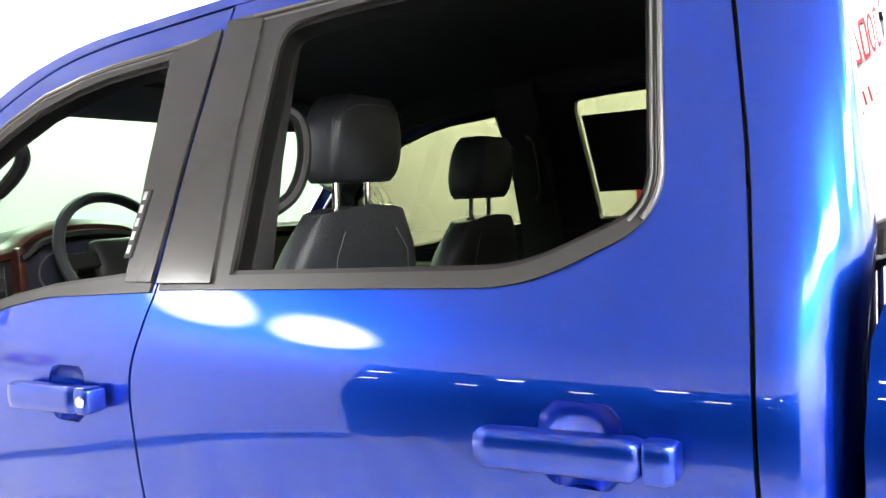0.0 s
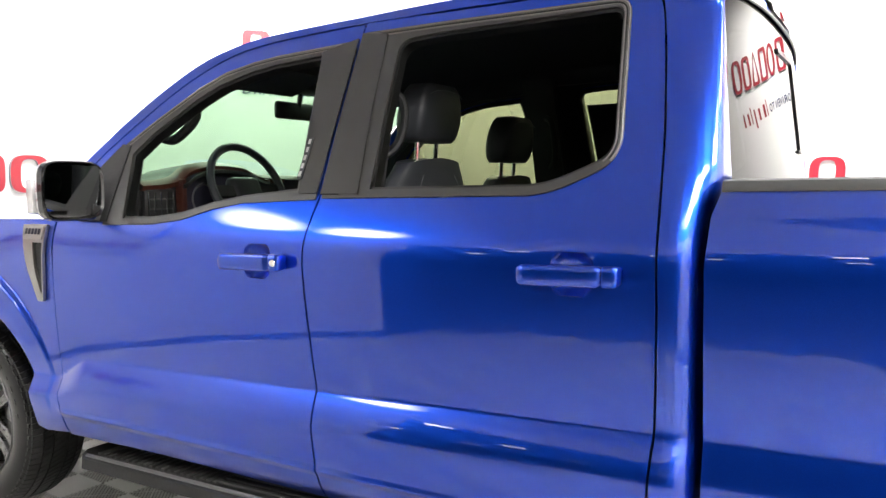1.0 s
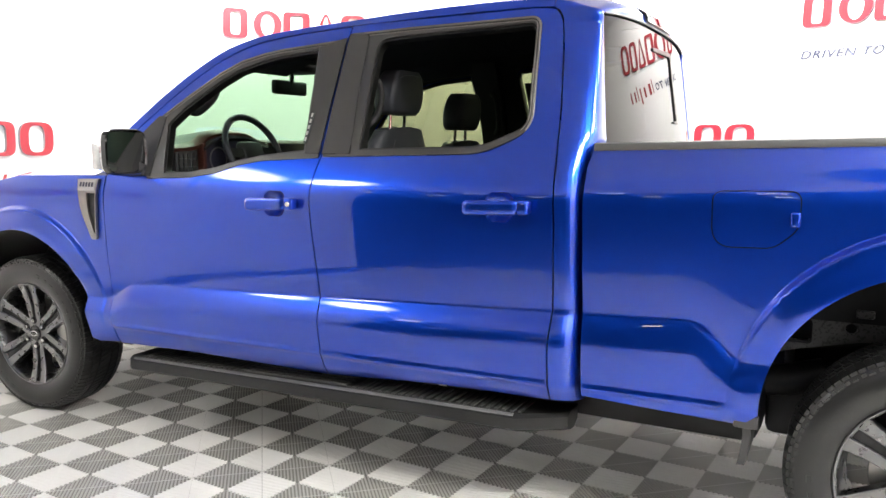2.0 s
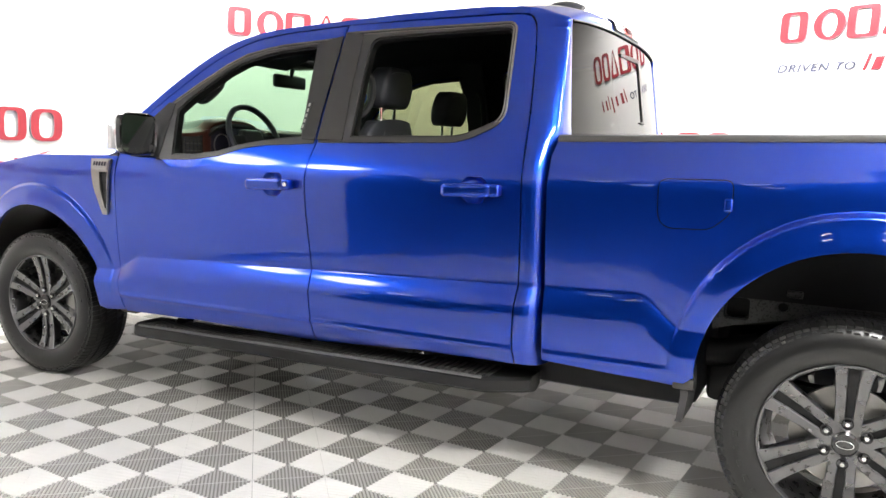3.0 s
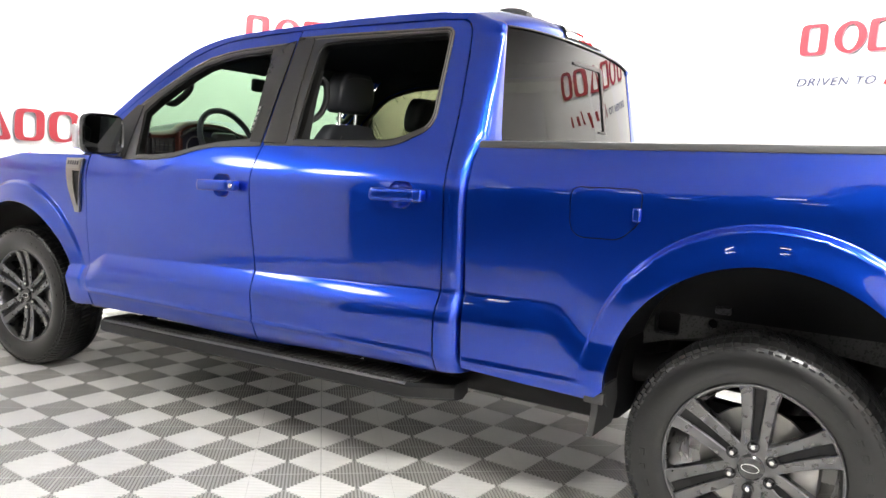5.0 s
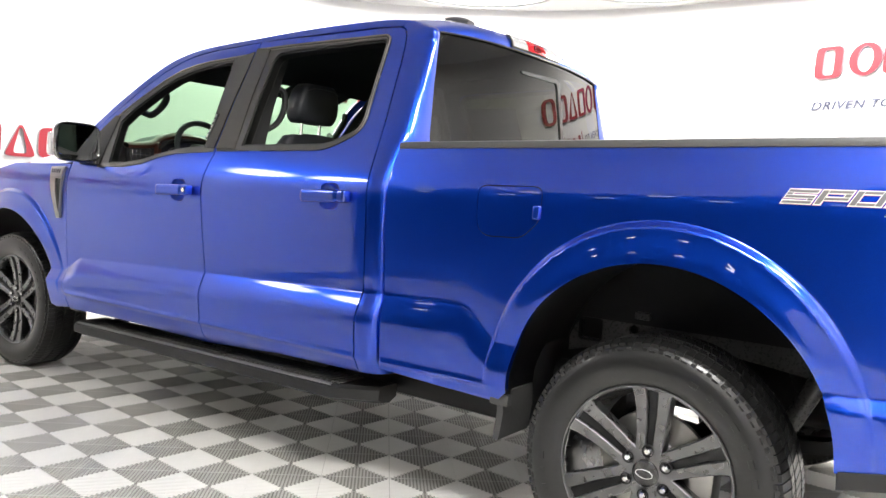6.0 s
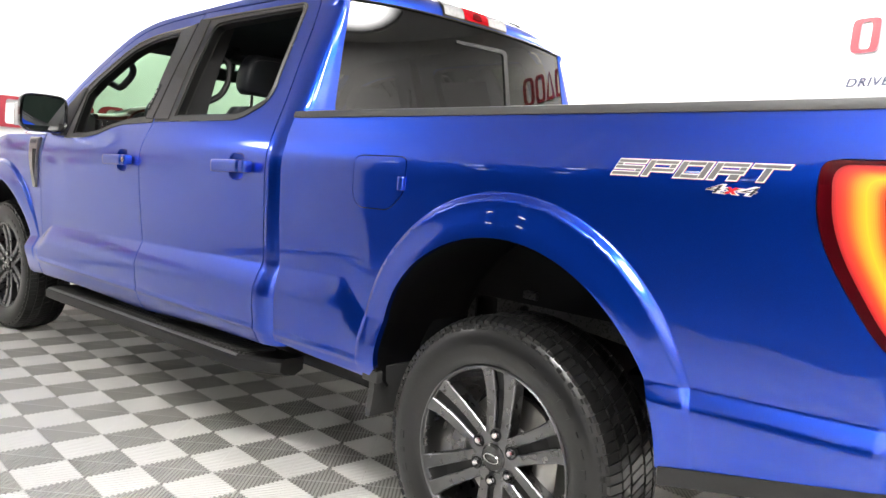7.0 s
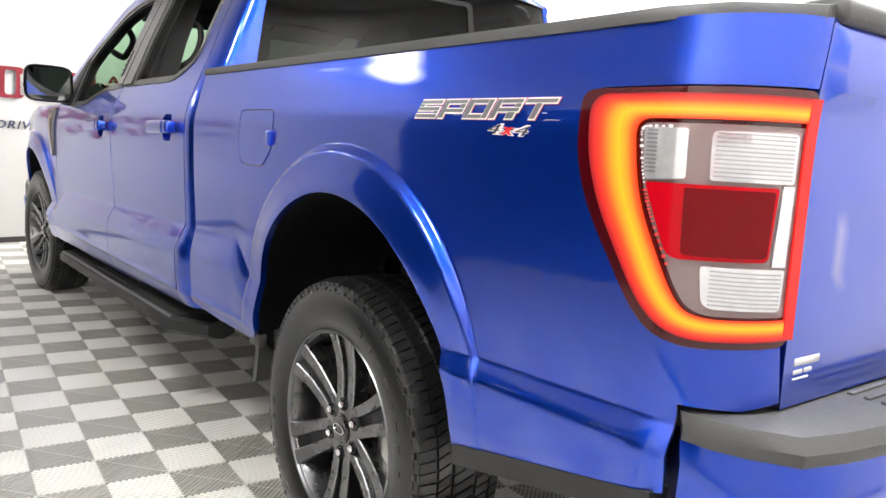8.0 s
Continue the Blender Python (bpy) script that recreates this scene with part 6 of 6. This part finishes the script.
def block_letters(x0, z0, width, height, slant):
    """Angular wide capitals SPORT as slanted strokes, in three layers on the bed side."""
    a, b, m0, m1 = 0.21, 0.22, 0.40, 0.61
    strokes = {
        "S": [(0, 1, 1 - b, 1), (0, a, m1, 1 - b), (0, 1, m0, m1), (1 - a, 1, b, m0), (0, 1, 0, b)],
        "P": [(0, a, 0, 1), (a, 1, 1 - b, 1), (1 - a, 1, m1 - 0.1, 1 - b), (a, 1, m0 - 0.1, m1 - 0.1)],
        "O": [(0, a, 0, 1), (1 - a, 1, 0, 1), (a, 1 - a, 1 - b, 1), (a, 1 - a, 0, b)],
        "R": [(0, a, 0, 1), (a, 1, 1 - b, 1), (1 - a, 1, m1 - 0.05, 1 - b), (a, 1, m0 - 0.05, m1 - 0.05), (0.62, 0.92, 0, m0 - 0.05)],
        "T": [(0, 1.08, 1 - b, 1), (0.40, 0.40 + a, 0, 1 - b)],
    }
    pitch = width / 5
    for i, c in enumerate("SPORT"):
        for k, (u0, u1, v0, v1) in enumerate(strokes[c]):
            for name, mat, e, lift in (("decal_shadow", DECAL_RED, 0.0025, 0.0020), ("decal_edge", DECAL_WHITE, 0.0019, 0.0034), ("decal_letters", DECAL_GREY, -0.0008, 0.0048)):
                w = pitch * 0.90
                pts = [(x0 + pitch * i + u * w + du * e, z0 + v * height + dv * e) for u, v, du, dv in ((u0, v0, -1, -1), (u1, v0, 1, -1), (u1, v1, 1, 1), (u0, v1, -1, 1))]
                pts = [(x + slant * (z - z0) + (0.0012 if e > 0.003 else 0), z + 0.012 * (x - x0) - (0.0012 if e > 0.003 else 0)) for x, z in pts]
                sheet(name, pts, [], side_place(-1), (0, -1, 0), mat, bed_l, step=0.2, hem=0.0004, lift=lift + 0.00012 * k)


block_letters(4.306, 1.2275, 0.398, 0.0375, 0.55)
dy = -(float(half_width(4.6, 1.21)))
tilt = Matrix.Rotation(radians(1.0), 4, "Y") @ Matrix.Rotation(radians(90), 4, "X")
for name, mat, off, lift, body in (("decal_edge", DECAL_WHITE, 0.0016, 0.0040, "4x4"), ("decal_letters", DECAL_DARK, -0.0002, 0.0052, "4x4")):
    lettering(name, body, mat, 0.027, 4.545, dy - lift, 1.203, 0.3, off, 0.0005, 1.02, 0.118, tilt).parent = bed_l
lettering("decal_letters", "x", DECAL_RED, 0.029, 4.588, dy - 0.0064, 1.203, 0.3, 0.001, 0.0005, 1.0, 0.033, tilt).parent = bed_l


# ---- wall signs: two high ones and four low ones round the booth ----
def wall_sign():
    """A sign about its middle, facing -y: six red letter-sized shapes over a grey tag line. Flat to the wall."""
    t = thing("wall_sign", "red sign shapes over a slate grey tag line on the wall", "wall sign", "booth wall signs")
    h, pitch, lean = 0.275, 0.288, 0.03
    for k in range(6):
        x0 = -0.86 + pitch * k
        w = (0.235, 0.275, 0.265, 0.275, 0.255, 0.270)[k]
        bm = bmesh.new()
        n = 24
        power = (0.35, 1.0, 0.25, 0.3, 0.45, 0.6)[k]

        def loop(a, b):
            out = []
            for i in range(n):
                t = 2 * math.pi * (i + 0.5) / n
                c, e = math.cos(t), math.sin(t)
                out.append((w / 2 + a * math.copysign(abs(c) ** power, c), h / 2 + b * math.copysign(abs(e) ** power, e)))
            if k == 3:
                # a triangle frame
                out = [(w / 2 + (p[0] - w / 2) * (1.02 - 0.90 * p[1] / h), p[1]) for p in out]
            return out
        oy, iy = loop(w / 2, h / 2), loop(w / 2 - 0.072, h / 2 - 0.030)

        def put(p, y):
            x = x0 + p[0] + lean * (p[1] - h / 2)
            return bm.verts.new((x, y - 0.5 * x * x / RADIUS, p[1] - h / 2))
        fo, fi, bo, bi = ([put(p, y) for p in q] for q, y in ((oy, -0.022), (iy, -0.022), (oy, 0.0), (iy, 0.0)))
        for i in range(n):
            j = (i + 1) % n
            bm.faces.new((fo[i], fo[j], fi[j], fi[i]))
            for q in ((fo[j], fo[i], bo[i], bo[j]), (fi[i], fi[j], bi[j], bi[i])):
                f = bm.faces.new(q)
                f.material_index = 1
        part("letter_shape", bm, [SIGNRED, SIGNEDGE], t, smooth=False)
    ob = lettering("tag_line", "DRIVEN TO", SIGNGREY, 0.10, -0.87, -0.006, -0.405, 0.25, 0.0015, 0.002, 1.1, 0.68, None, 0.5 / RADIUS)
    ob.parent = t
    for x, w, z0, z1 in ((-0.13, 0.05, -0.42, -0.28), (-0.06, 0.16, -0.42, -0.31), (0.12, 0.14, -0.42, -0.32), (0.28, 0.10, -0.47, -0.31), (0.40, 0.06, -0.42, -0.28), (0.48, 0.12, -0.42, -0.32), (0.62, 0.11, -0.42, -0.31)):
        bm = bmesh.new()
        vs = [bm.verts.new((x + a + 0.35 * (z + 0.42), y - 0.5 * x * x / RADIUS, z)) for y in (-0.008, 0.0) for a, z in ((0, z0), (w * 0.45, z0), (w * 0.45, z1), (0, z1))]
        for f in ((0, 1, 2, 3), (4, 5, 1, 0), (5, 6, 2, 1), (6, 7, 3, 2), (7, 4, 0, 3)):
            bm.faces.new([vs[i] for i in f])
        part("script_bar", bm, SIGNRED, t, smooth=False)
    return t


sign0 = wall_sign()
places = [(a, 2.535) for a in (65, 138.5)] + [(a, 1.43) for a in (92, 181, -32, -152)]
for k, (a, z) in enumerate(places):
    m = pose(*bearing(a, RADIUS - 0.004, z), 0, 0, a - 90)
    if k == 0:
        sign0.matrix_basis = m
    else:
        copy_thing(sign0, m)

# ---- floor tiles ----
rest_v, rest_f, rest_m = [], [], []
turn = Matrix.Rotation(radians(45 - YAW), 4, "Z")
base = np.array([tuple(turn @ Vector(v)) for v in tv])
for x, y in floor_tiles:
    if -1.1 < x < 5.3 and -3.75 < y < -0.45:
        ob = new("tile", tile_mesh)
        ob.parent = floor
        ob.matrix_basis = Matrix.Translation((x, y, 0)) @ turn
    else:
        k = len(rest_v)
        rest_v.extend((base + np.array([x, y, 0])).tolist())
        rest_f.extend([[i + k for i in f] for f in tf])
        rest_m.extend(tm)
ob = mesh_object("tile_field", rest_v, rest_f, [RIB_LIGHT, GAP_LIGHT, RIB_DARK, GAP_DARK], floor, index=rest_m)
tagged(ob, kind="stuff")
